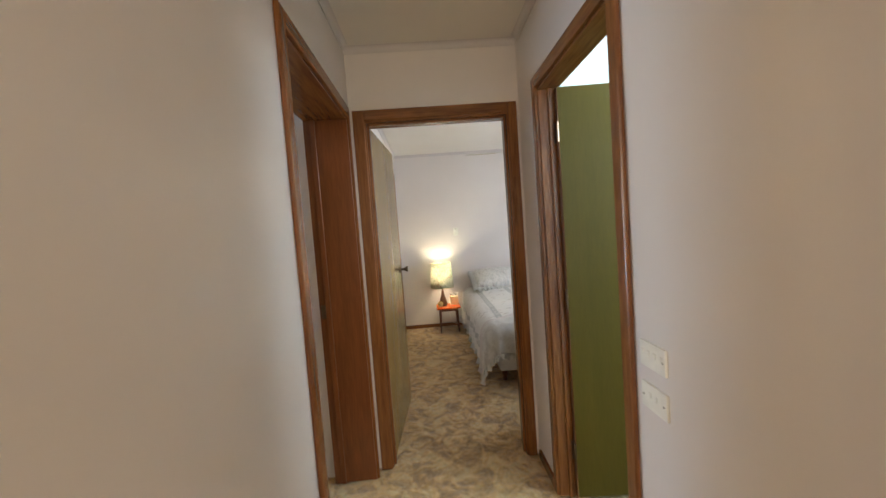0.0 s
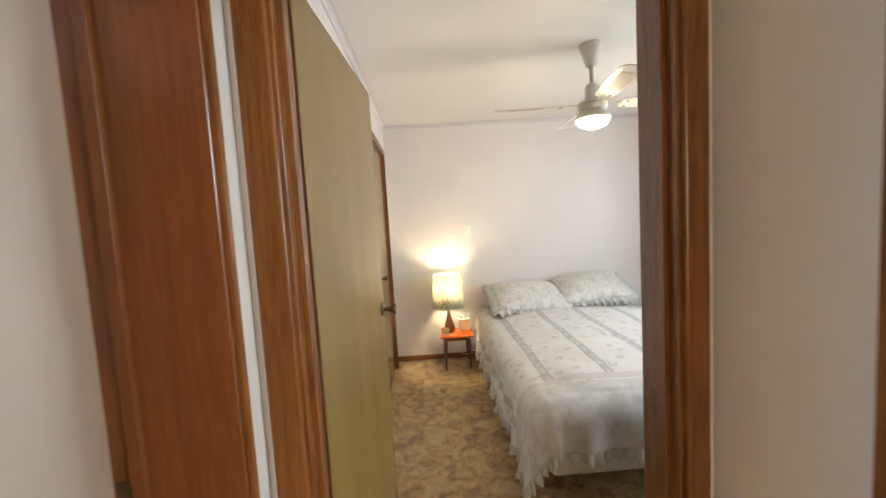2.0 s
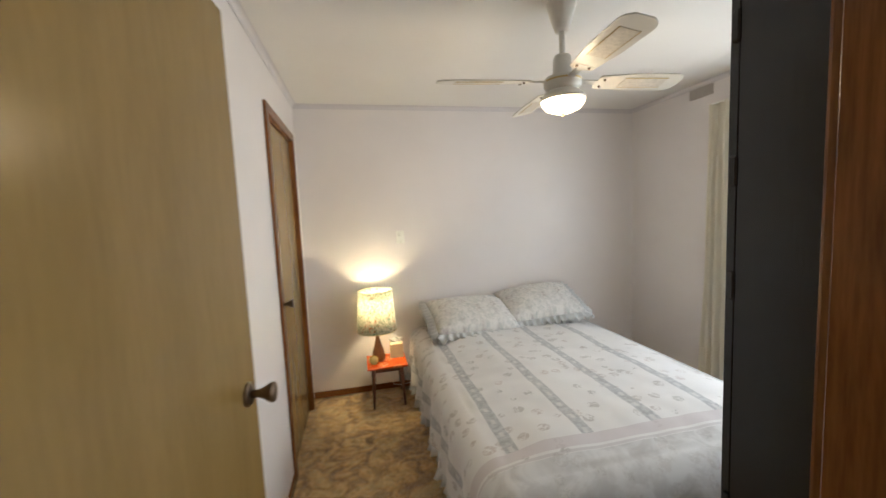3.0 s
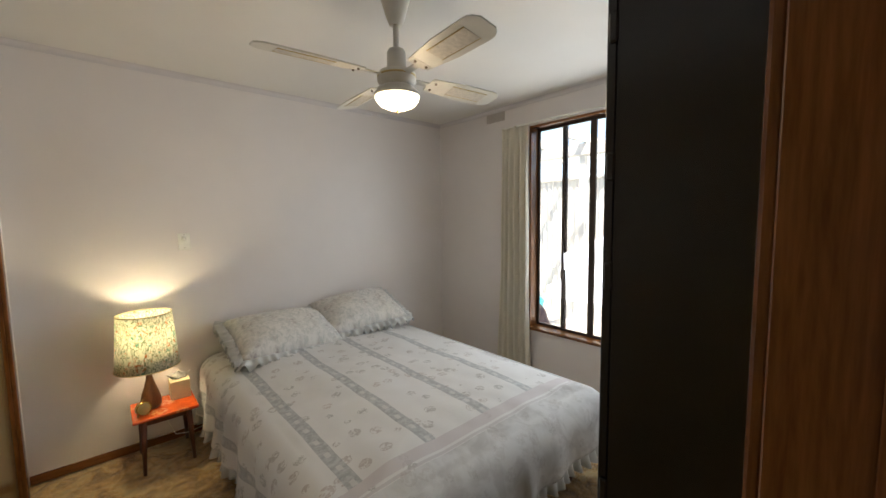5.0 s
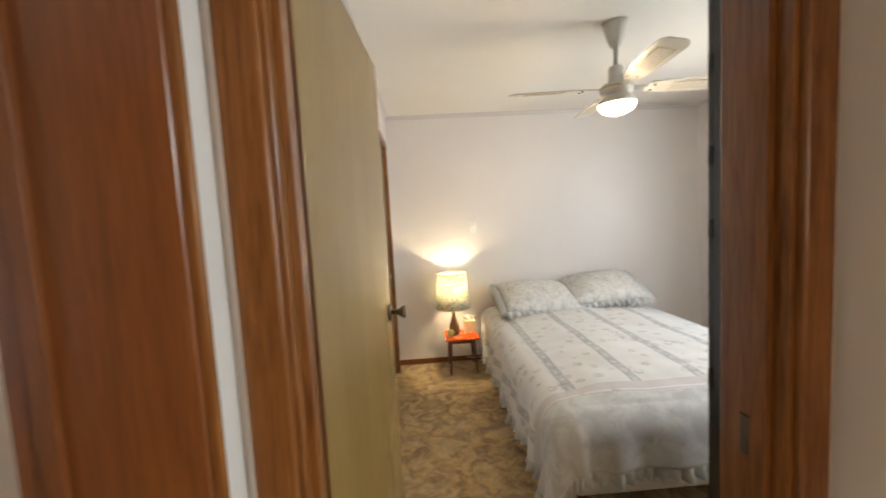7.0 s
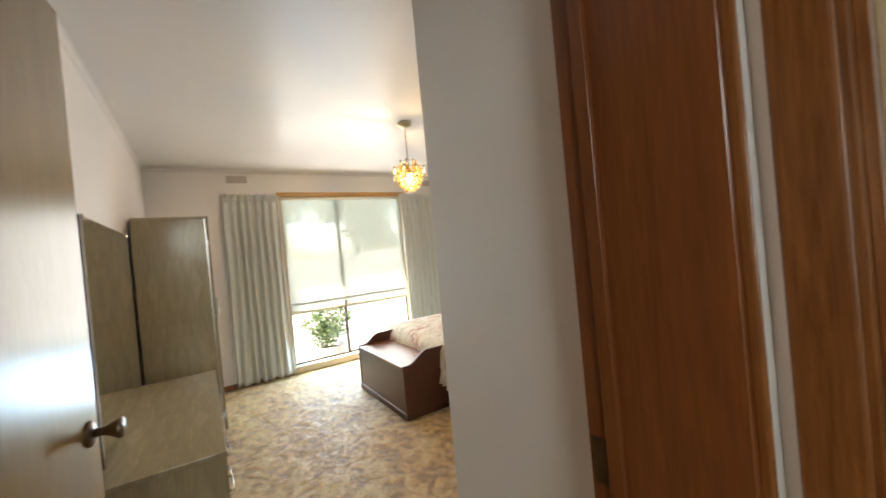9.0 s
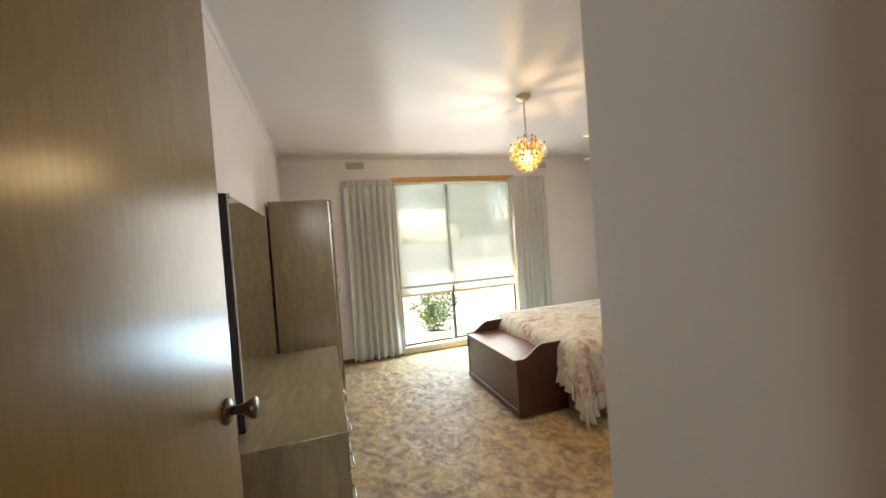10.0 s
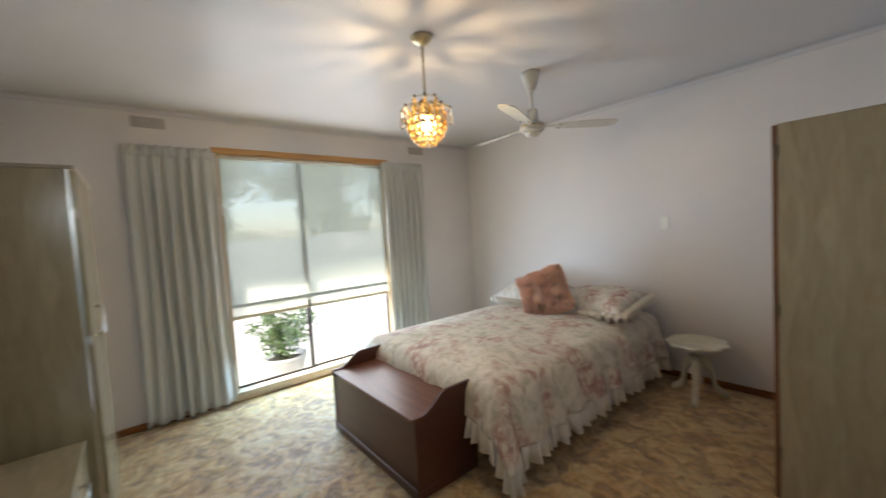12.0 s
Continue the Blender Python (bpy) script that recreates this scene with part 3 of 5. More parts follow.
def pillow(name, m, w, d, h, frill, material, frill_material, label, group=""):
    """A plump pillow with a gathered border."""
    top = new(name)
    top.matrix_world = Matrix.Translation(ROOM) @ m
    bpy.context.view_layer.update()
    tagged(top, label, "pillow", group)
    nu, nv = 36, 26
    bm = bmesh.new()
    lay = bm.loops.layers.uv.new("cloth")
    for s in (1, -1):
        grid = []
        for j in range(nv + 1):
            row = []
            for i in range(nu + 1):
                a, b = -1 + 2 * i / nu, -1 + 2 * j / nv
                ea, eb = (1 - abs(a) ** 2.6), (1 - abs(b) ** 2.6)
                z = s * h / 2 * (max(ea, 0) * max(eb, 0)) ** 0.52
                pinch = 1 - 0.05 * (1 - abs(a)) * 0 - 0.04 * (1 - b * b) * (a * a) - 0.0
                pin2 = 1 - 0.05 * (1 - a * a) * (b * b)
                z *= 1 + 0.10 * noise.noise(Vector((a * 2, b * 2, s * 3 + w)))
                z += 0.006 * noise.noise(Vector((a * 6, b * 6, s * 5 + w))) * min(ea, eb)
                row.append(bm.verts.new(m @ Vector((a * w / 2 * pinch, b * d / 2 * pin2, z))))
            grid.append(row)
        for j in range(nv):
            for i in range(nu):
                q = (grid[j][i], grid[j][i + 1], grid[j + 1][i + 1], grid[j + 1][i])
                f = bm.faces.new(q if s > 0 else tuple(reversed(q)))
                for l in f.loops:
                    loc = m.inverted() @ l.vert.co
                    l[lay].uv = (loc.x, loc.y)
    bmesh.ops.remove_doubles(bm, verts=bm.verts, dist=0.0005)
    part("case", bm, material, top, "", True)
    if frill:
        n = 420
        rows = [[], [], []]
        for i in range(n + 1):
            f = (i / n * 4) % 4
            k, e = int(f) % 4, f - int(f)
            c = [(-1, -1), (1, -1), (1, 1), (-1, 1)]
            a = c[k][0] + (c[(k + 1) % 4][0] - c[k][0]) * e
            b = c[k][1] + (c[(k + 1) % 4][1] - c[k][1]) * e
            pin = 1 - 0.04 * (1 - b * b) * a * a
            pin2 = 1 - 0.05 * (1 - a * a) * b * b
            base = Vector((a * w / 2 * pin, b * d / 2 * pin2, 0))
            out = Vector((a ** 7, b ** 7, 0))
            out = out.normalized()
            for j in range(3):
                zz = math.sin(i * 2 * math.pi * 46 / n + 2 * noise.noise(Vector((i * 0.07, 0, w)))) * 0.011 * j
                rows[j].append(m @ (base + out * (frill * j / 2 * (1 + 0.15 * noise.noise(Vector((i * 0.11, 4, w)))) - 0.006) + Vector((0, 0, 1.3 * zz - 0.016 * j))))
        ob = part("frill", grid_mesh(rows), frill_material, top, "gathered fabric frill", True)
        thicken(ob, 0.003, 0)
    return top


def stripe_quilt():
    """Pale quilt with woven grey-blue bands and small flowers, by cloth coordinates."""
    m, t, b = mat("striped_quilt")
    uv = t.nodes.new("ShaderNodeUVMap")
    sep = t.nodes.new("ShaderNodeSeparateXYZ")
    t.links.new(uv.outputs["UV"], sep.inputs["Vector"])

    def math_node(op, a, bb=0.0, c=0.0):
        n = t.nodes.new("ShaderNodeMath")
        n.operation = op
        for i, v in enumerate((a, bb, c)):
            if isinstance(v, (int, float)):
                n.inputs[i].default_value = v
            else:
                t.links.new(v, n.inputs[i])
        return n.outputs[0]
    u, v = sep.outputs["X"], sep.outputs["Y"]
    # bands every 0.35 m along the bed, ending at a double cross border; a denser print hangs at the foot, its colour
    # also darkened for the shade there
    ph = math_node("FRACT", math_node("DIVIDE", math_node("ADD", u, 0.35 * 10 + 0.677), 0.35))
    band = math_node("MULTIPLY", math_node("LESS_THAN", ph, 0.165), math_node("LESS_THAN", v, 1.945))
    cross = math_node("LESS_THAN", math_node("ABSOLUTE", math_node("SUBTRACT", v, 1.975)), 0.030)
    seam = math_node("LESS_THAN", math_node("ABSOLUTE", math_node("SUBTRACT", v, 2.025)), 0.007)
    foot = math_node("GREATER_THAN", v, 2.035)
    vec = nd(t, "ShaderNodeMapping")
    t.links.new(uv.outputs["UV"], vec.inputs["Vector"])
    vor = nd(t, "ShaderNodeTexVoronoi", Scale=11.0, Randomness=1.0)
    t.links.new(vec.outputs[0], vor.inputs["Vector"])
    leafn = noise_fac(t, vec.outputs[0], 46, 4, 0.65, 1.2)
    patch = noise_fac(t, vec.outputs[0], 5.5, 2, 0.5, 0.4)
    near = math_node("ADD", 0.17, math_node("MULTIPLY", patch, 0.30))
    flower = math_node("MULTIPLY", math_node("LESS_THAN", vor.outputs["Distance"], near), math_node("GREATER_THAN", leafn, 0.49))
    fc = mixc(t, vor.outputs["Color"], (0.27, 0.30, 0.29), (0.45, 0.36, 0.33))
    base = mixc(t, math_node("MULTIPLY", flower, 0.62), (0.68, 0.68, 0.67), fc)
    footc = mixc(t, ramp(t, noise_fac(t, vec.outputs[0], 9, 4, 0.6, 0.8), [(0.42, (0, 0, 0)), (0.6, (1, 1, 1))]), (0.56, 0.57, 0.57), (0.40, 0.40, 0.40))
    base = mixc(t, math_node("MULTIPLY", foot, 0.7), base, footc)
    small = noise_fac(t, vec.outputs[0], 42, 3)
    dots = math_node("LESS_THAN", math_node("ABSOLUTE", math_node("SUBTRACT", math_node("FRACT", math_node("DIVIDE", v, 0.11)), 0.5)), 0.16)
    inner = math_node("LESS_THAN", math_node("ABSOLUTE", math_node("SUBTRACT", ph, 0.0825)), 0.03)
    bandc = ramp(t, small, [(0.38, (0.31, 0.33, 0.34)), (0.62, (0.47, 0.49, 0.50))])
    bandc = mixc(t, math_node("MULTIPLY", math_node("MULTIPLY", dots, inner), 0.7), bandc, (0.62, 0.62, 0.60))
    col = mixc(t, math_node("MULTIPLY", band, 0.88), base, bandc)
    col = mixc(t, math_node("MULTIPLY", cross, 0.75), col, (0.54, 0.50, 0.51))
    crossc = mixc(t, math_node("MULTIPLY", seam, 0.6), col, (0.46, 0.44, 0.45))
    t.links.new(crossc, b.inputs["Base Color"])
    b.inputs["Roughness"].default_value = 0.85
    b.inputs["Sheen Weight"].default_value = 0.25
    bump(t, b, mixc(t, 0.5, noise_fac(t, vec.outputs[0], 420, 2), noise_fac(t, vec.outputs[0], 22, 4)), 0.35, 0.004)
    return m


def rose_quilt(name, base, rose, leaf, scale, cover):
    """Cotton printed with clustered roses and leaves."""
    m, t, b = mat(name)
    uv = t.nodes.new("ShaderNodeUVMap")
    v = uv.outputs["UV"]
    big = noise_fac(t, v, scale, 2, 0.5, 0.3)
    petals = noise_fac(t, v, scale * 4.5, 3, 0.6, 0.5)
    leaves = noise_fac(t, v, scale * 3.2, 4, 0.65, 0.9)
    rose_c = ramp(t, petals, [(0.36, shade(rose, 0.72)), (0.48, rose), (0.6, shade(base, 0.96))])
    leaf_c = ramp(t, leaves, [(0.36, leaf), (0.49, shade(base, 0.88)), (0.60, base)])
    f = ramp(t, big, [(cover - 0.02, (0, 0, 0)), (cover + 0.08, (1, 1, 1))])
    col = mixc(t, f, leaf_c, rose_c)
    t.links.new(col, b.inputs["Base Color"])
    b.inputs["Roughness"].default_value = 0.88
    b.inputs["Sheen Weight"].default_value = 0.2
    bump(t, b, mixc(t, 0.5, noise_fac(t, v, 380, 2), noise_fac(t, v, 16, 4)), 0.35, 0.005)
    return m


QUILT_A = stripe_quilt()
FRILL_A = cloth("grey_blue_frill", (0.60, 0.62, 0.62))
PILLOW_A = rose_quilt("sprigged_pillow_cotton", (0.72, 0.71, 0.68), (0.55, 0.52, 0.50), (0.50, 0.52, 0.50), 9, 0.56)
LINEN = cloth("white_linen", (0.72, 0.71, 0.69))
QUILT_B = rose_quilt("rose_print_quilt", (0.73, 0.68, 0.58), (0.52, 0.335, 0.28), (0.47, 0.45, 0.34), 3.6, 0.52)
FRILL_B = cloth("cream_frill", (0.74, 0.69, 0.61))

# ---- east bedroom: bed ----
ROOM = Vector((0.012, 0.035, 0))
ARL, FARL, BWL, HRL = AR - ROOM.x, FAR - ROOM.y, BW - ROOM.x, HR - ROOM.x

BED_A = (1.17, 3.20)    # head centre
bed_a = thing("double_bed", (BED_A[0], BED_A[1], 0), "double bed with pale striped floral quilt with frilled hem", "bed")
ma = pose(BED_A[0], BED_A[1], 0, 0, 0, 180) @ Matrix.Diagonal((-1, 1, 1, 1))
part("base", box(0.47, 1.87, 1.09, 3.18, 0.10, 0.33, bevel=0.02, seg=2), LINEN, bed_a, "white fabric covered base")
part("mattress", box(0.45, 1.89, 1.07, 3.19, 0.33, 0.535, bevel=0.05, seg=3), LINEN, bed_a)
for x in (0.52, 1.82):
    for y in (1.15, 3.1):
        part("leg", lathe([(0.02, 0.0), (0.028, 0.1)], 12, (x, y, 0)), JAMB, bed_a, "", True)
ka = dict(r=0.11, fold=0.028, seed=2.0, flare=0.06)
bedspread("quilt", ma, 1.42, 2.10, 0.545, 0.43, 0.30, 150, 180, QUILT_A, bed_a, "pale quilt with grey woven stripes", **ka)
hem_frill("hem_frill", ma, 1.42, 2.10, 0.545, 0.43, 0.30, 0.07, FRILL_A, bed_a, "grey-blue gathered frill", **ka)
pillow("pillow", pose(0.85, 2.92, 0.695, 18, 3, 3), 0.72, 0.50, 0.25, 0.065, PILLOW_A, FRILL_A, "sprigged pale grey frilled pillow at the bedhead", "pillows on the striped bed")
pillow("pillow", pose(1.50, 2.98, 0.735, 19, -4, -5), 0.70, 0.50, 0.25, 0.065, PILLOW_A, FRILL_A, "sprigged pale grey frilled pillow at the bedhead", "pillows on the striped bed")

# ---- bedside table ----
def lacquer():
    """Orange lacquer with faded printed flowers."""
    m, t, b = mat("orange_lacquer")
    v = coords(t)
    vor = nd(t, "ShaderNodeTexVoronoi", Scale=7.5, Randomness=0.7)
    t.links.new(v, vor.inputs["Vector"])
    petals = noise_fac(t, v, 55, 2, 0.5, 0.6)
    where = ramp(t, vor.outputs["Distance"], [(0.30, (1, 1, 1)), (0.42, (0, 0, 0))])
    spots = mixc(t, 1.0, where, ramp(t, petals, [(0.46, (0, 0, 0)), (0.52, (0.75, 0.75, 0.75))]), "MULTIPLY")
    base = ramp(t, noise_fac(t, v, 22, 4), [(0.3, (0.60, 0.075, 0.010)), (0.7, (0.80, 0.135, 0.020))])
    t.links.new(mixc(t, spots, base, (0.80, 0.36, 0.14)), b.inputs["Base Color"])
    b.inputs["Roughness"].default_value = 0.12
    return m


LACQ = lacquer()
DARKLEG = timber("dark_red_legs", (0.07, 0.018, 0.008), (0.16, 0.045, 0.018), "z", 0.35)
table = thing("bedside_table", (0.11, 3.035, 0), "small orange lacquered bedside table with dark tapered legs", "bedside table")
part("tabletop", box(-0.058, 0.279, 2.885, 3.195, 0.325, 0.347, bevel=0.009, seg=3), LACQ, table, "glossy orange lacquered top")
part("apron", box(-0.02, 0.24, 2.915, 3.165, 0.29, 0.325, bevel=0.003), DARKLEG, table)
for sx, sy in ((-1, -1), (1, -1), (-1, 1), (1, 1)):
    tx, ty = 0.11 + sx * 0.115, 3.04 + sy * 0.12
    part("leg", tube([(tx + sx * 0.012, ty + sy * 0.03, 0.0), (tx, ty, 0.325)], 0.0095, 12, None, 0.018), DARKLEG, table, "", True)
# ---- lamp ----
def shade_material():
    """Cream fabric printed with wild flowers, lit from inside."""
    m, t, b = mat("botanical_shade")
    out = t.nodes["Material Output"]
    v = coords(t)
    stems = noise_fac(t, coords(t, (26, 26, 9)), 1.6, 4, 0.6, 2.2)
    low = noise_fac(t, v, 30, 3, 0.6, 1.0)
    col = ramp(t, stems, [(0.0, (0.86, 0.84, 0.74)), (0.455, (0.86, 0.84, 0.74)), (0.49, (0.13, 0.20, 0.09)), (0.51, (0.13, 0.20, 0.09)), (0.545, (0.86, 0.84, 0.74))])
    col = mixc(t, ramp(t, low, [(0.60, (0, 0, 0)), (0.66, (1, 1, 1))]), col, (0.60, 0.20, 0.05))
    col = mixc(t, ramp(t, noise_fac(t, v, 24, 2), [(0.62, (0, 0, 0)), (0.68, (1, 1, 1))]), col, (0.14, 0.36, 0.28))
    t.links.new(col, b.inputs["Base Color"])
    b.inputs["Roughness"].default_value = 0.9
    tr = nd(t, "ShaderNodeBsdfTranslucent")
    t.links.new(col, tr.inputs["Color"])
    mx = nd(t, "ShaderNodeMixShader", Fac=0.55)
    t.links.new(b.outputs[0], mx.inputs[1]), t.links.new(tr.outputs[0], mx.inputs[2])
    t.links.new(mx.outputs[0], out.inputs["Surface"])
    return m


LX, LY = LAMP[0] - ROOM.x, LAMP[1] - ROOM.y
lamp = thing("table_lamp", (LX, LY, 0.347), "lit table lamp with wooden bottle base and flowered shade", "lamp")
part("base", lathe([(0.0, 0.0), (0.046, 0.0), (0.054, 0.02), (0.055, 0.05), (0.046, 0.09), (0.03, 0.14), (0.018, 0.19), (0.013, 0.235), (0.0, 0.24)], 28, (LX, LY, 0.348)), timber("turned_teak", (0.12, 0.045, 0.015), (0.26, 0.11, 0.04), "z", 0.35), lamp, "turned brown wooden bottle base", True)
part("socket", lathe([(0.0, 0.0), (0.014, 0.0), (0.016, 0.17), (0.0, 0.17)], 16, (LX, LY, 0.588)), BRONZE, lamp, "", True)
sh = part("shade", lathe([(0.165, 0.615), (0.140, 0.955)], 48, (LX, LY, 0)), shade_material(), lamp, "cream drum shade printed with wild flowers", True)
sh.data.polygons[0].use_smooth = True
bmx = bmesh.new()
bmx.from_mesh(sh.data)
bmesh.ops.delete(bmx, geom=[f for f in bmx.faces if len(f.verts) > 4], context="FACES")
bmx.to_mesh(sh.data)
bmx.free()
thicken(sh, 0.002, 0)
for z, r in ((0.955, 0.141), (0.615, 0.166)):
    part("rim", tube([(LX + r * math.cos(a), LY + r * math.sin(a), z) for a in np.linspace(0, 2 * math.pi, 49)], 0.0035, 6), cloth("shade_tape", (0.55, 0.47, 0.25)), lamp, "", True)
part("bulb", lathe([(0.0, 0.0), (0.014, 0.005), (0.03, 0.05), (0.026, 0.08), (0.0, 0.095)], 20, (LX, LY, 0.76)), glow("warm_bulb", (1.0, 0.85, 0.6), 4), lamp, "glowing bulb", True).visible_shadow = False
for a in (0.4, 2.5, 4.6):
    part("spoke", tube([(LX, LY, 0.64), (LX + 0.163 * math.cos(a), LY + 0.163 * math.sin(a), 0.617)], 0.0015, 6), BRONZE, lamp)

# ---- clock, tissues ----
BRASS = plain("polished_brass", (0.75, 0.52, 0.16), 0.18, 1.0, 0.1)
clock = thing("alarm_clock", (-0.005, 2.945, 0.347), "small round polished brass alarm clock", "clock")
mc = pose(-0.002, 2.95, 0.393, 78, 0, 20)
for prof, mt, nm in (([(0.0, -0.025), (0.03, -0.025), (0.038, -0.01), (0.04, 0.018), (0.036, 0.024), (0.033, 0.02), (0.0, 0.02)], BRASS, "case"), ([(0.0, 0.0205), (0.032, 0.0205), (0.032, 0.0215), (0.0, 0.0215)], plain("clock_face", (0.62, 0.48, 0.2), 0.35), "dial")):
    bm = lathe(prof, 28)
    bm.transform(mc)
    part(nm, bm, mt, clock, "", True)
for x in (-0.02, 0.02):
    part("foot", tube([(-0.002 + x, 2.95, 0.365), (-0.002 + x * 1.3, 2.945, 0.348)], 0.005, 8), BRASS, clock)
part("button", tube([(-0.002, 2.95, 0.43), (-0.002, 2.95, 0.446)], 0.005, 8), BRASS, clock)
tis = thing("tissue_box", (0.205, 3.11, 0.347), "cream cube tissue box with a tissue pulled up", "tissue box")
part("box", box(0.15, 0.26, 3.06, 3.17, 0.348, 0.468, bevel=0.004, seg=2), plain("cream_card", (0.78, 0.66, 0.42), 0.6), tis)
rows = [[Vector((0.205 + (i - 4) * 0.008 * (1 + 0.3 * j), 3.115 + 0.012 * math.sin(i * 1.3 + j), 0.462 + j * 0.012 + (0.02 if i == 4 else 0) * j * 0.25)) for i in range(9)] for j in range(5)]
thicken(part("tissue", grid_mesh(rows), LINEN, tis, "white tissue", True), 0.001)

# ---- wall plates ----
def wall_plate(name, place, out, w, h, label, n=1, dial=False):
    """A switch or socket plate; out: the way it faces, along an axis."""
    d = thing(name, place, label, "wall switch")
    o = Vector(out)
    side = o.cross(Vector((0, 0, 1)))
    m = Matrix((side, Vector((0, 0, 1)), o)).transposed().to_4x4()
    m.translation = Vector(place)
    bm = box(-w / 2, w / 2, -h / 2, h / 2, 0.0005, 0.009, bevel=0.003, seg=2)
    bm.transform(m)
    part("plate", bm, WHITE_PL, d)
    for k in range(n):
        x = (k - (n - 1) / 2) * 0.028
        bm = box(x - 0.006, x + 0.006, -0.002, 0.016, 0.009, 0.013, bevel=0.002)
        bm.transform(m)
        part("rocker", bm, WHITE_PL, d)
    if dial:
        bm = lathe([(0.0, 0.009), (0.017, 0.009), (0.015, 0.032), (0.0, 0.034)], 18)
        bm.transform(m @ Matrix.Translation((0.004, 0.02, 0)))
        part("dial", bm, WHITE_PL, d, "round white control knob", True)
    for s in (-1, 1):
        bm = lathe([(0.0, 0.009), (0.003, 0.009), (0.003, 0.0098), (0.0, 0.0098)], 8)
        bm.transform(m @ (Matrix.Translation((s * (w / 2 - 0.012), 0, 0)) if w > h else Matrix.Translation((0, s * (h / 2 - 0.012), 0))))
        part("screw", bm, BRONZE, d)
    return d


wall_plate("fan_control", (0.306, FARL, 1.385), (0, -1, 0), 0.072, 0.115, "white fan control plate with knob on wall", 0, True)
wall_plate("light_switch", (-2.87, FARL, 1.375), (0, -1, 0), 0.072, 0.115, "cream light switch plate on the bedroom wall", 2)
wall_plate("light_switch", (HRL, -1.293, 1.057), (-1, 0, 0), 0.118, 0.073, "white four-gang switch plate beside bathroom door", 4)
wall_plate("light_switch", (HRL, -1.293, 0.937), (-1, 0, 0), 0.118, 0.073, "white two-gang switch plate below another plate", 2)

def vent(y, x, z, out, w=0.22, h=0.085):
    v = thing("wall_vent", (x, y, z), "small painted louvre wall vent near the ceiling", "vent", "wall vents")
    s = 0.006 * out
    part("frame", box(min(x, x + s), max(x, x + s), y - w / 2, y + w / 2, z - h / 2, z + h / 2, bevel=0.002), VENT, v)
    for k in range(5):
        zz = z - h / 2 + 0.012 + k * (h - 0.02) / 5
        part("slat", box(min(x + s, x + 2 * s), max(x + s, x + 2 * s), y - w / 2 + 0.01, y + w / 2 - 0.01, zz, zz + 0.008), VENT, v)


VENT = plain("vent_paint", (0.50, 0.46, 0.43), 0.6)
vent(2.455, ARL, 2.455, -1)
vent(-0.235, BWL, 2.425, 1)
vent(2.37, BWL, 2.41, 1)

# ---- ceiling fans ----
FANW = plain("white_enamel", (0.62, 0.60, 0.54), 0.35)
FANG = plain("cane_inlay", (0.56, 0.52, 0.45), 0.6, 0, 0.2, 60)
GOLD = plain("gold_trim", (0.5, 0.38, 0.16), 0.3, 0.8)


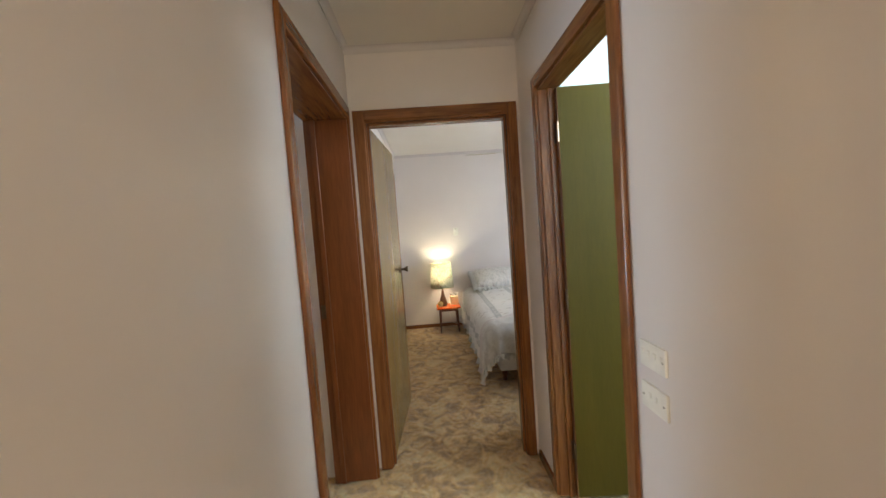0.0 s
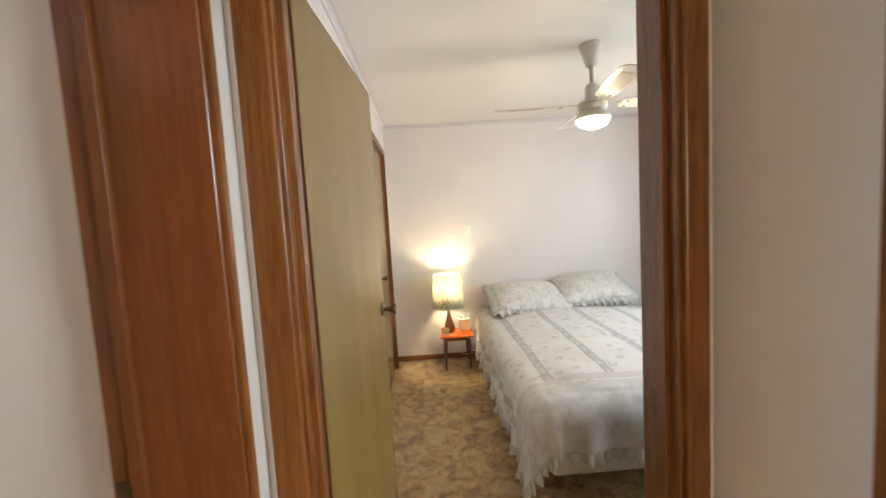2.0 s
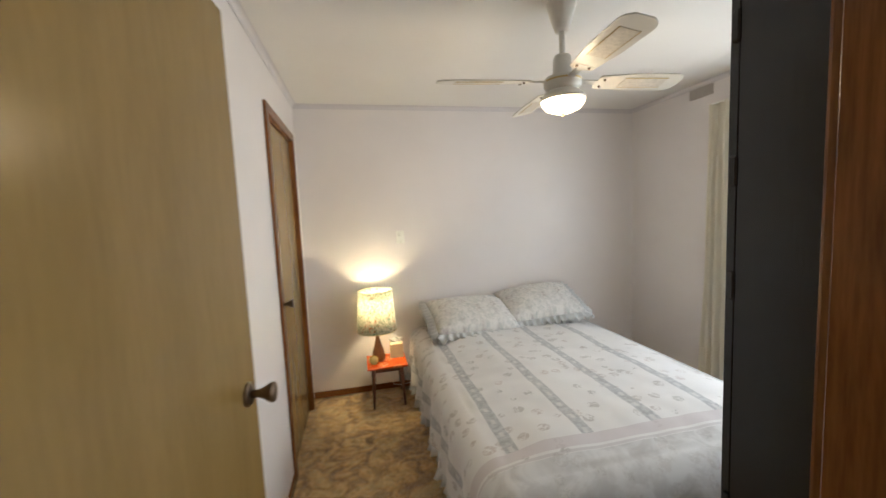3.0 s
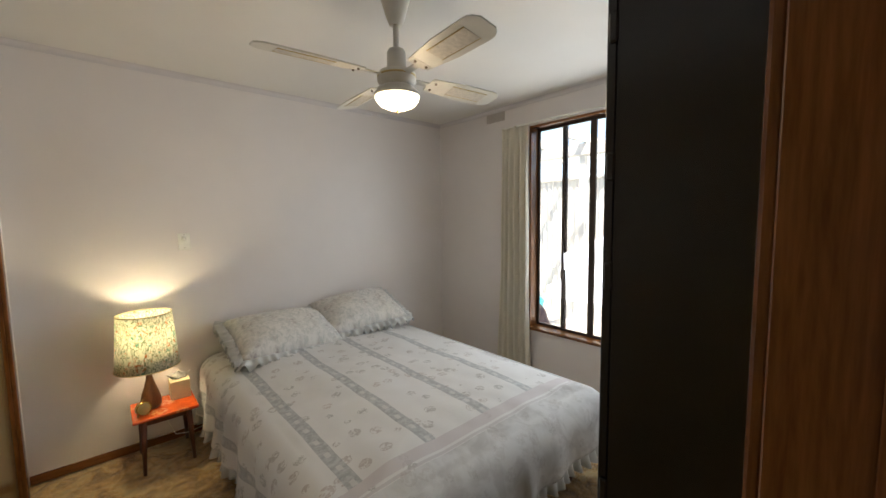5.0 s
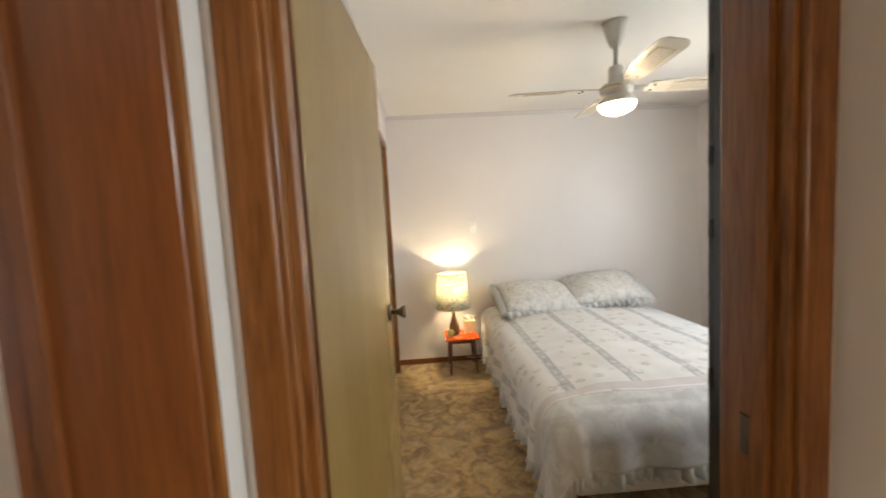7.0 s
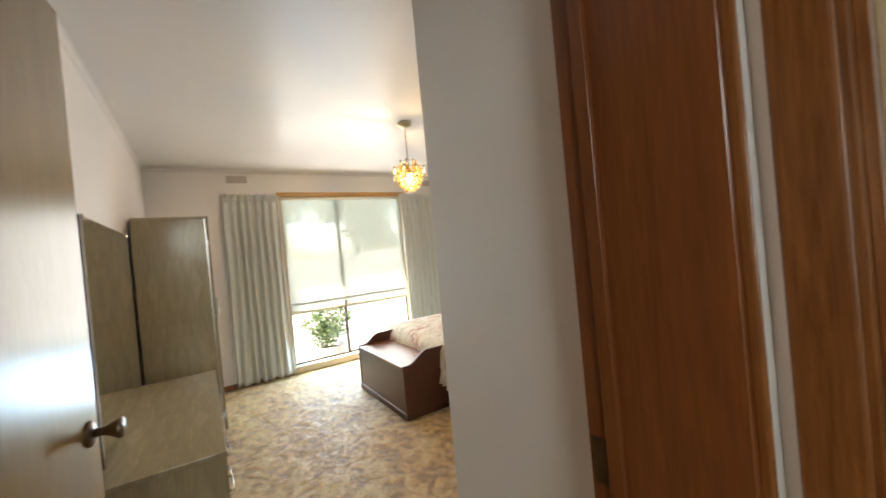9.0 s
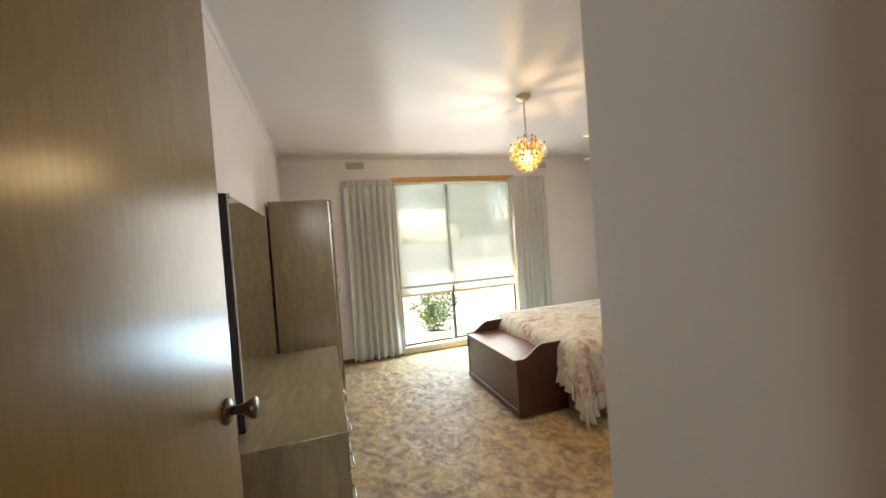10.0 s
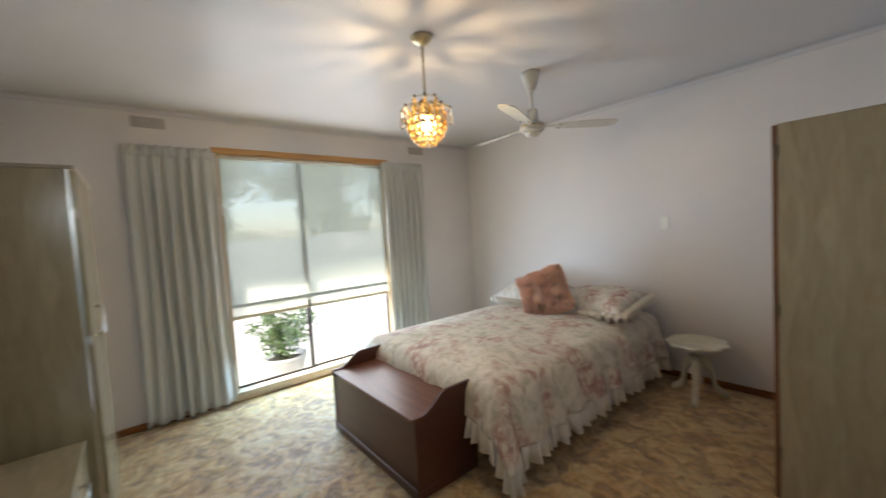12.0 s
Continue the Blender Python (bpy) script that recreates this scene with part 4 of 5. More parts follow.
def ceiling_fan(place, angle, blades, radius, drop, light, label, cream=FANW, width=0.13):
    x, y = place
    f = thing("ceiling_fan", (x, y, H), label, "ceiling fan")
    part("canopy", lathe([(0.0, 0.0), (0.068, 0.0), (0.066, -0.02), (0.045, -0.09), (0.03, -0.13), (0.0, -0.13)], 28, (x, y, H)), cream, f, "", True)
    part("rod", lathe([(0.013, -0.12), (0.013, -drop + 0.10)], 14, (x, y, H)), cream, f, "", True)
    z = H - drop
    part("housing", lathe([(0.0, 0.115), (0.035, 0.113), (0.042, 0.10), (0.044, 0.02), (0.08, 0.012), (0.088, 0.0), (0.088, -0.03), (0.07, -0.05), (0.0, -0.05)], 32, (x, y, z)), cream, f, "", True)
    part("band", lathe([(0.0885, -0.004), (0.0895, -0.008), (0.0885, -0.012)], 32, (x, y, z)), GOLD, f, "gold trim band", True)
    for k in range(blades):
        m = pose(x, y, z - 0.008, 0, 0, angle + k * 360 / blades) @ pose(0, 0, 0, -12, 0, 0)
        arm = box(0.075, 0.19, -0.016, 0.016, -0.004, 0.004, bevel=0.002)
        put_box(arm, 0.17, 0.215, -0.042, 0.042, -0.0045, -0.0005, bevel=0.001)
        arm.transform(m)
        part("blade_arm", arm, cream, f)
        bm = bmesh.new()
        n = 24
        outl = []
        for i in range(n + 1):
            s = i / n
            r_ = 0.175 + (radius - 0.175) * s
            hw = width / 2 * (0.72 + 0.28 * min(1, s * 2.2))
            if s > 0.86:
                hw *= math.sqrt(max(0.05, 1 - ((s - 0.86) / 0.14) ** 2.4 * 0.75))
            outl.append((r_, hw))
        up = [[bm.verts.new((r_, s * h_, z_)) for r_, h_ in outl] for s, z_ in ((1, 0.003), (-1, 0.003), (-1, -0.003), (1, -0.003))]
        for a, b in zip(up, up[1:] + up[:1]):
            for i in range(n):
                bm.faces.new((a[i], a[i + 1], b[i + 1], b[i]))
        bm.faces.new([u[0] for u in up]), bm.faces.new([u[-1] for u in up])
        bm.transform(m)
        bl = part("blade", bm, cream, f)
        if light:
            inl = box(0.30, radius - 0.08, -width * 0.27, width * 0.27, -0.0050, -0.0031, bevel=0.0005)
            inl.transform(m)
            part("cane_panel", inl, FANG, bl, "woven cane inlay")
            for s in (-1, 1):
                ln = tube([(0.30, s * width * 0.28, -0.004), (radius - 0.08, s * width * 0.28, -0.004)], 0.0022, 6)
                ln.transform(m)
                part("gold_line", ln, GOLD, bl)
        for s in (-1, 1):
            sc = lathe([(0.0, -0.010), (0.006, -0.009), (0.006, 0.0)], 8)
            sc.transform(m @ Matrix.Translation((0.20, s * 0.028, -0.002)))
            part("screw", sc, BRONZE, f)
    if light:
        part("light_ring", lathe([(0.07, -0.05), (0.085, -0.062), (0.106, -0.085), (0.106, -0.095), (0.0, -0.094)], 36, (x, y, z)), cream, f, "", True)
        bw = part("glass_bowl", lathe([(0.102, -0.096), (0.098, -0.112), (0.080, -0.134), (0.045, -0.149), (0.0, -0.154)], 36, (x, y, z)), glow("lit_opal_glass", (1.0, 0.86, 0.62), 1.6), f, "lit opal glass bowl", True)
        bw.visible_shadow = False
        part("finial", lathe([(0.0, -0.152), (0.008, -0.154), (0.006, -0.164), (0.0, -0.166)], 12, (x, y, z)), GOLD, f, "", True)
    else:
        part("cap", lathe([(0.06, -0.05), (0.045, -0.075), (0.0, -0.085)], 24, (x, y, z)), cream, f, "", True)
    return f


ceiling_fan((FAN_A[0] - ROOM.x, FAN_A[1] - ROOM.y), -95, 4, 0.605, 0.35, True, "white four-blade ceiling fan with lit glass bowl", width=0.14)
ceiling_fan((FAN_B[0] - ROOM.x, FAN_B[1] - ROOM.y), 52, 3, 0.62, 0.375, False, "cream three-blade ceiling fan, at rest", plain("cream_enamel", (0.70, 0.67, 0.60), 0.4), 0.11)

# ---- tall dark cabinet by the door ----
cab = thing("tall_cabinet", (1.0, 0.25, 0), "tall shallow black-brown cabinet beside the doorway", "cabinet")
part("side_panel", box(0.590, 0.610, TA + 0.005, 0.376, 0.0, 2.25, bevel=0.002), BLACK_CAB, cab)
part("side_panel", box(1.387, 1.407, TA + 0.005, 0.376, 0.0, 2.25, bevel=0.002), BLACK_CAB, cab)
part("top_panel", box(0.610, 1.387, TA + 0.005, 0.376, 2.23, 2.25), BLACK_CAB, cab)
part("plinth", box(0.610, 1.387, TA + 0.02, 0.35, 0.0, 0.08), BLACK_CAB, cab)
for a, b in ((0.592, 1.004), (1.008, 1.405)):
    dr = part("cabinet_door", box(a, b, 0.377, 0.395, 0.085, 2.245, bevel=0.002), BLACK_CAB, cab)
    hx = a if a < 0.9 else b
    for z in (0.35, 1.0, 1.42, 1.62, 1.86):
        part("hinge", box(hx - 0.006, hx + 0.006, 0.374, 0.390, z - 0.026, z + 0.026, bevel=0.003), BLACK_CAB, dr)

# ---- east window ----
def curtain(name, x, y0, y1, z0, z1, n, depth, material, label, out=1, seed=0.0, pleats=True, flare=0.0):
    """A gathered curtain hanging along y."""
    c = thing(name, (x, (y0 + y1) / 2, z0), label, "curtain", "curtains")
    nu, nv = n * 12, 40
    rows = []
    for j in range(nv + 1):
        f = j / nv
        z = z1 + (z0 - z1) * f
        row = []
        for i in range(nu + 1):
            s = i / nu
            ph = s * n * 2 * math.pi + 2.6 * noise.noise(Vector((s * 3.5, f * 0.6, seed))) * (0.25 + f)
            amp = depth * (0.35 + 0.65 * min(1, f * 5)) * (0.70 + 0.75 * noise.noise(Vector((s * 4, f * 0.8, seed + 3))))
            w = 1 + flare * f * f
            yy = (y0 + y1) / 2 + (s - 0.5) * (y1 - y0) * w + 0.010 * noise.noise(Vector((s * 6, f * 3, seed + 6)))
            xx = x + out * (depth + amp * math.sin(ph) + 0.012 * noise.noise(Vector((s * 3, f * 2.5, seed + 8))))
            row.append(Vector((xx, yy, z + (0.006 * math.sin(ph * 0.5) if j == nv else 0))))
        rows.append(row)
    ob = part("drape", grid_mesh(rows), material, c, "", True)
    thicken(ob, 0.002, 0)
    if pleats:
        part("heading_tape", box(min(x + out * 0.004, x + out * depth * 0.9), max(x + out * 0.004, x + out * depth * 0.9), y0 + 0.01, y1 - 0.01, z1 - 0.075, z1 + 0.004, bevel=0.003), material, c)
        for k in range(n):
            yy = y0 + (y1 - y0) * (k + 0.5) / n
            part("pleat", tube([(x + out * depth * 1.5, yy, z1 - 0.09), (x + out * depth * 1.2, yy, z1 + 0.006)], 0.010, 8), material, c, "", True)
    return c


DRAPE = translucent("cream_drape", (0.86, 0.82, 0.71), 0.35)
GLASS = glass("window_glass")


def sliding_window(name, x, win, out, mull, label, frame_dark, sill=True, wood_z=None, wood_y=None, f=0.028):
    """Two sliding panes in a metal frame with timber reveal; out: +1 if outdoors lies at larger x."""
    y0, y1, z0, z1 = win
    w = thing(name, (x, (y0 + y1) / 2, z0), label, "window", kind="structure")
    a, b = (x - 0.012, x + 0.10) if out > 0 else (x - 0.10, x + 0.012)
    t = 0.02
    wood_z, wood_y = wood_z or TRIM_Z, wood_y or TRIM_Y
    part("reveal", box(a, b, y0, y0 + t, z0, z1), wood_z, w), part("reveal", box(a, b, y1 - t, y1, z0, z1), wood_z, w)
    part("reveal_head", box(a, b, y0 + t, y1 - t, z1 - t, z1), wood_y, w)
    sl = (a - (0.03 if out > 0 else 0), b + (0.03 if out < 0 else 0))
    part("window_sill", box(sl[0], sl[1], y0 - 0.02 * sill, y1 + 0.02 * sill, z0 - 0.004, z0 + t, bevel=0.003), wood_y if sill else wood_z, w)
    gx = x + out * 0.075
    for lo, hi, dx in ((y0 + t, mull + 0.015, 0.0), (mull - 0.015, y1 - t, out * 0.022)):
        g = gx + dx
        sash = bmesh.new()
        put_box(sash, g - 0.01, g + 0.01, lo, lo + f, z0 + t, z1 - t)
        put_box(sash, g - 0.01, g + 0.01, hi - f, hi, z0 + t, z1 - t)
        put_box(sash, g - 0.01, g + 0.01, lo + f, hi - f, z0 + t, z0 + t + f)
        put_box(sash, g - 0.01, g + 0.01, lo + f, hi - f, z1 - t - f, z1 - t)
        s = part("sash", sash, frame_dark, w, "dark metal sash")
        p = part("pane", box(g - 0.002, g + 0.002, lo + f, hi - f, z0 + t + f, z1 - t - f), GLASS, s)
        p.visible_shadow = False
    part("latch", box(gx - out * 0.022 - 0.006, gx - out * 0.022 + 0.006, mull - 0.01, mull + 0.012, (z0 + z1) / 2 - 0.42, (z0 + z1) / 2 - 0.34, bevel=0.002), frame_dark, w)
    return w


FRAME_D = plain("bronze_aluminium", (0.055, 0.04, 0.032), 0.4, 0.5)
win_a = sliding_window("window_1", ARL, (WIN_A[0] - ROOM.y, WIN_A[1] - ROOM.y, WIN_A[2], WIN_A[3]), 1, 1.775, "sliding window with dark metal sashes and timber reveal", FRAME_D, f=0.019)
part("stile", box(ARL + 0.062, ARL + 0.088, 1.50, 1.55, WIN_A[2] + 0.02, WIN_A[3] - 0.02, bevel=0.003), FRAME_D, win_a, "dark metal meeting stile")
curtain("curtain", ARL - 0.008, 2.055, 2.345, 0.12, 2.325, 5, 0.035, DRAPE, "cream curtain gathered beside the bedroom window", -1, 1.0, False, 0.25)
part("curtain_rod", tube([(ARL - 0.045, 0.5, 2.32), (ARL - 0.045, 2.32, 2.32)], 0.008, 10), WHITE_PL, tagged(thing("curtain_track", (ARL - 0.045, 1.4, 2.32), "slim white curtain track above the window", "curtain rail")))
cable = thing("lamp_cable", (0.3, 3.18, 0.01), "thin white lamp cable lying along the skirting", "cable")
part("wire", tube([(0.10, 3.14, 0.33), (0.12, 3.17, 0.20), (0.17, 3.18, 0.06), (0.24, 3.17, 0.05), (0.32, 3.15, 0.07), (0.40, 3.19, 0.10)], 0.003, 6), WHITE_PL, cable, "", True)


# ---- west bedroom ----
ROOM = Vector((0, -0.04, 0))
BSL = BS - ROOM.y
WB = (WIN_B[0] - ROOM.y, WIN_B[1] - ROOM.y, WIN_B[2], WIN_B[3])

def figured_veneer(name, dark, light, rough=0.19):
    """Pale sliced walnut with book-matched diamond figure."""
    m, t, b = mat(name)
    tc = t.nodes.new("ShaderNodeTexCoord")
    mp = nd(t, "ShaderNodeMapping", Scale=(1, 1, 1))
    t.links.new(tc.outputs["UV"], mp.inputs["Vector"])
    sep = t.nodes.new("ShaderNodeSeparateXYZ")
    t.links.new(mp.outputs[0], sep.inputs[0])
    ab = t.nodes.new("ShaderNodeMath")
    ab.operation = "ABSOLUTE"
    t.links.new(sep.outputs["X"], ab.inputs[0])
    pp = t.nodes.new("ShaderNodeMath")
    pp.operation = "PINGPONG"
    pp.inputs[1].default_value = 0.62
    t.links.new(sep.outputs["Y"], pp.inputs[0])
    cb = t.nodes.new("ShaderNodeCombineXYZ")
    t.links.new(ab.outputs[0], cb.inputs[0]), t.links.new(pp.outputs[0], cb.inputs[1])
    st = nd(t, "ShaderNodeMapping", Scale=(9, 1.6, 1))
    t.links.new(cb.outputs[0], st.inputs["Vector"])
    g = noise_fac(t, st.outputs[0], 1.4, 4, 0.55, 1.6)
    w = nd(t, "ShaderNodeTexWave", Scale=2.4, Distortion=7.0, Detail=3.0)
    w.inputs["Detail Scale"].default_value = 0.8
    t.links.new(st.outputs[0], w.inputs["Vector"])
    col = ramp(t, g, [(0.3, dark), (0.7, light)])
    col = mixc(t, 0.13, col, ramp(t, w.outputs["Fac"], [(0.2, dark), (0.8, light)]))
    fine = noise_fac(t, coords(t, (60, 60, 6)), 3, 3)
    col = mixc(t, 0.1, col, ramp(t, fine, [(0.35, shade(dark, 0.85)), (0.65, light)]))
    t.links.new(col, b.inputs["Base Color"])
    b.inputs["Roughness"].default_value = rough
    bump(t, b, fine, 0.04, 0.0005)
    return m


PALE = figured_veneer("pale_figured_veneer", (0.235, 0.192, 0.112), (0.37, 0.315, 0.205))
PALE_EDGE = plain("veneer_edge", (0.30, 0.26, 0.19), 0.35)
SILVER = plain("brushed_metal", (0.6, 0.58, 0.54), 0.25, 1.0)


def with_uv(bm, plane, origin):
    """Panel coordinates in metres: plane names the two axes across and up."""
    lay = bm.loops.layers.uv.new("panel")
    i, j = ("xyz".index(c) for c in plane)
    for f in bm.faces:
        for l in f.loops:
            l[lay].uv = (l.vert.co[i] - origin[0], l.vert.co[j] - origin[1])
    return bm


# wardrobe on the south wall, front to the north
wx0, wx1, wy0, wy1, wh = -4.74, -3.955, -1.02, -0.535, 1.825
ward = thing("wardrobe", (-4.35, -0.78, 0), "pale figured-veneer wardrobe standing against the wall", "wardrobe", "pale veneer bedroom suite")
part("side_panel", with_uv(box(wx1 - 0.018, wx1, wy0, wy1, 0.0, wh, bevel=0.0015), "yz", ((wy0 + wy1) / 2, 1.30)), PALE, ward)
part("side_panel", with_uv(box(wx0, wx0 + 0.018, wy0, wy1, 0.0, wh, bevel=0.0015), "yz", ((wy0 + wy1) / 2, 1.30)), PALE, ward)
part("top_panel", box(wx0 - 0.004, wx1 + 0.004, wy0, wy1 + 0.022, wh, wh + 0.02, bevel=0.003), PALE_EDGE, ward)
part("plinth", box(wx0 + 0.02, wx1 - 0.02, wy0 + 0.02, wy1 - 0.03, 0.0, 0.07), PALE_EDGE, ward)
part("back_panel", box(wx0 + 0.018, wx1 - 0.018, wy0, wy0 + 0.006, 0.07, wh), PALE_EDGE, ward)
for a, b in ((wx0 + 0.002, -4.350), (-4.346, wx1 - 0.002)):
    d = part("wardrobe_door", with_uv(box(a, b, wy1 + 0.001, wy1 + 0.019, 0.075, wh - 0.004, bevel=0.002), "xz", ((a + b) / 2, 1.25)), PALE, ward)
    hx = b - 0.03 if a < -4.5 else a + 0.03
    part("handle", tube([(hx, wy1 + 0.019, 0.98), (hx, wy1 + 0.042, 0.99), (hx, wy1 + 0.042, 1.13), (hx, wy1 + 0.019, 1.14)], 0.006, 8), SILVER, d, "slim metal bar handle", True)
    ex = a if a < -4.5 else b
    for z in (0.25, 1.02, 1.62):
        part("hinge", tube([(ex, wy1 + 0.008, z - 0.025), (ex, wy1 + 0.008, z + 0.025)], 0.006, 8), SILVER, d)
part("edge_strip", box(wx1 - 0.001, wx1 + 0.003, wy1 - 0.012, wy1 + 0.0005, 0.0, wh), SILVER, ward, "metal edge strip")

# wardrobe on the east wall, front to the west
vx0, vx1, vy0, vy1, vh = -1.875, -1.315, 1.93, 2.74, 1.825
ward2 = thing("wardrobe", (-1.6, 2.33, 0), "tall pale figured-veneer wardrobe with dark hinges", "wardrobe", "pale veneer bedroom suite")
part("side_panel", with_uv(box(vx0, vx1, vy0, vy0 + 0.018, 0.0, vh, bevel=0.0015), "xz", ((vx0 + vx1) / 2 + 0.02, 1.36)), PALE, ward2)
part("side_panel", with_uv(box(vx0, vx1, vy1 - 0.018, vy1, 0.0, vh, bevel=0.0015), "xz", ((vx0 + vx1) / 2, 1.36)), PALE, ward2)
part("top_panel", box(vx0, vx1, vy0 + 0.018, vy1 - 0.018, vh - 0.02, vh - 0.001), PALE_EDGE, ward2)
part("plinth", box(vx0 + 0.03, vx1, vy0 + 0.02, vy1 - 0.02, 0.0, 0.07), PALE_EDGE, ward2)
for a, b in ((vy0 + 0.001, 2.333), (2.337, vy1 - 0.001)):
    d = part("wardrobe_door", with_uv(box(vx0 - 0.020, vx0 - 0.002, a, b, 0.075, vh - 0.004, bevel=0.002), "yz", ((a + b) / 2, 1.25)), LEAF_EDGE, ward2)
    hy = b - 0.03 if a < 2.2 else a + 0.03
    part("handle", tube([(vx0 - 0.020, hy, 0.98), (vx0 - 0.043, hy, 0.99), (vx0 - 0.043, hy, 1.13), (vx0 - 0.020, hy, 1.14)], 0.006, 8), SILVER, d, "", True)
    for z in (0.30, 0.98, 1.70):
        ey = a if a < 2.2 else b
        part("hinge", box(vx0 - 0.014, vx0 + 0.004, ey - 0.008, ey + 0.008, z - 0.03, z + 0.03, bevel=0.002), BRONZE, d)

# dresser and mirror
dx0, dx1, dy0, dy1, dz = -3.80, -2.23, -1.035, -0.565, 0.615
dres = thing("dressing_table", (-3.0, -0.80, 0), "long low pale veneer dressing table with drawers", "dresser", "pale veneer bedroom suite")
part("worktop", with_uv(box(dx0, dx1, dy0, dy1, dz - 0.022, dz, bevel=0.003, seg=2), "yx", ((dy0 + dy1) / 2, -2.75)), PALE, dres)
part("side_panel", with_uv(box(dx1 - 0.022, dx1 - 0.004, dy0 + 0.005, dy1 - 0.02, 0.0, dz - 0.022), "yz", (-0.8, 0.4)), PALE, dres)
part("side_panel", with_uv(box(dx0 + 0.004, dx0 + 0.022, dy0 + 0.005, dy1 - 0.02, 0.0, dz - 0.022), "yz", (-0.8, 0.4)), PALE, dres)
part("plinth", box(dx0 + 0.022, dx1 - 0.022, dy0 + 0.02, dy1 - 0.05, 0.0, 0.07), PALE_EDGE, dres)
for c in range(3):
    for r_ in range(3):
        a = dx0 + 0.024 + c * 0.508
        z0 = 0.078 + r_ * 0.172
        d = part("drawer", with_uv(box(a, a + 0.504, dy1 - 0.022, dy1 - 0.004, z0, z0 + 0.167, bevel=0.002), "xz", (a + 0.25, z0)), PALE, dres)
        part("handle", tube([(a + 0.18, dy1 - 0.004, z0 + 0.085), (a + 0.18, dy1 + 0.016, z0 + 0.085), (a + 0.32, dy1 + 0.016, z0 + 0.085), (a + 0.32, dy1 - 0.004, z0 + 0.085)], 0.005, 8), SILVER, d, "", True)
m_mirror, t_, b_ = mat("silvered_mirror")
b_.inputs["Base Color"].default_value = (0.86, 0.87, 0.86, 1)
b_.inputs["Metallic"].default_value, b_.inputs["Roughness"].default_value = 1.0, 0.015
mirror = thing("wall_mirror", (-2.95, -1.0, dz), "large frameless mirror in dark backing on dresser", "mirror")
mx0, mx1, mz0, mz1 = -3.60, -2.43, dz + 0.002, 1.69
for nm, args, mt in (("backing", (mx0 - 0.005, mx1 + 0.012, 0.0, 0.026, 0.0, mz1 - mz0), BLACK_CAB), ("mirror_glass", (mx0, mx1, 0.027, 0.033, 0.004, mz1 - mz0 - 0.004), m_mirror)):
    bm = box(*args)
    bm.transform(pose(0, BSL + 0.014, mz0))
    part(nm, bm, mt, mirror)
for x in (mx0 + 0.01, mx1 - 0.01):
    part("clip", box(x - 0.008, x + 0.008, BSL + 0.044, BSL + 0.052, mz1 - 0.02, mz1 + 0.004, bevel=0.002), SILVER, mirror)
part("edge_trim", box(mx1 - 0.001, mx1 + 0.004, BSL + 0.041, BSL + 0.049, mz0, mz1), SILVER, mirror, "thin metal edge trim")

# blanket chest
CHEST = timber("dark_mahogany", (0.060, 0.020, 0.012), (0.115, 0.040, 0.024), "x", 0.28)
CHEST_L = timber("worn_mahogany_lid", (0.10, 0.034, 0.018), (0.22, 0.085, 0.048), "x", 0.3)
cx0, cx1, cy0, cy1 = -4.20, -3.145, 0.73, 1.172
chest = thing("blanket_chest", (-3.66, 0.94, 0), "dark mahogany blanket chest with shaped ends at bed", "chest")
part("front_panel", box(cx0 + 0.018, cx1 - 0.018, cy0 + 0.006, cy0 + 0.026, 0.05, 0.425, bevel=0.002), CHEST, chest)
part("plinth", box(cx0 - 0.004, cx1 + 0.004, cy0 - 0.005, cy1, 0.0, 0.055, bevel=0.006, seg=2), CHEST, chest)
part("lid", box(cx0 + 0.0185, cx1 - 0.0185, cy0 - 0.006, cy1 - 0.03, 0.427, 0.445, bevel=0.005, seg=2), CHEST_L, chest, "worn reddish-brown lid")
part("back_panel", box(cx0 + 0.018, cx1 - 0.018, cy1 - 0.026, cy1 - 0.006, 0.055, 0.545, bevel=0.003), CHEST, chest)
for a in (cx0, cx1 - 0.018):
    bm = bmesh.new()
    n = 22
    prof = [(cy0, 0.055)]
    for i in range(n + 1):
        s = i / n
        y = cy0 + (cy1 - cy0) * s
        k = min(1.0, max(0.0, (s - 0.12) / 0.42))
        z = 0.452 + 0.093 * (k * k * (3 - 2 * k))
        prof.append((y, z))
    prof.append((cy1, 0.055))
    f1 = [bm.verts.new((a, y, z)) for y, z in prof]
    f2 = [bm.verts.new((a + 0.018, y, z)) for y, z in prof]
    bm.faces.new(f1), bm.faces.new(list(reversed(f2)))
    for i in range(len(prof)):
        j = (i + 1) % len(prof)
        bm.faces.new((f1[i], f1[j], f2[j], f2[i]))
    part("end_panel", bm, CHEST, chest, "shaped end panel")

# bed with rose quilt
BED_B = (-3.665, 3.20)
bed_b = thing("double_bed", (BED_B[0], BED_B[1], 0), "double bed with cream rose-print quilt with frilled hem", "bed")
mb = pose(BED_B[0], BED_B[1], 0, 0, 0, 180) @ Matrix.Diagonal((-1, 1, 1, 1))
part("base", box(-4.30, -3.03, 1.23, 3.18, 0.10, 0.33, bevel=0.02, seg=2), LINEN, bed_b, "white fabric covered base")
part("mattress", box(-4.32, -3.01, 1.22, 3.19, 0.33, 0.55, bevel=0.05, seg=3), LINEN, bed_b)
for x in (-4.25, -3.08):
    for y in (1.3, 3.1):
        part("leg", lathe([(0.02, 0.0), (0.028, 0.1)], 12, (x, y, 0)), JAMB, bed_b, "", True)
kb = dict(r=0.10, fold=0.03, seed=7.0, flare=0.18)
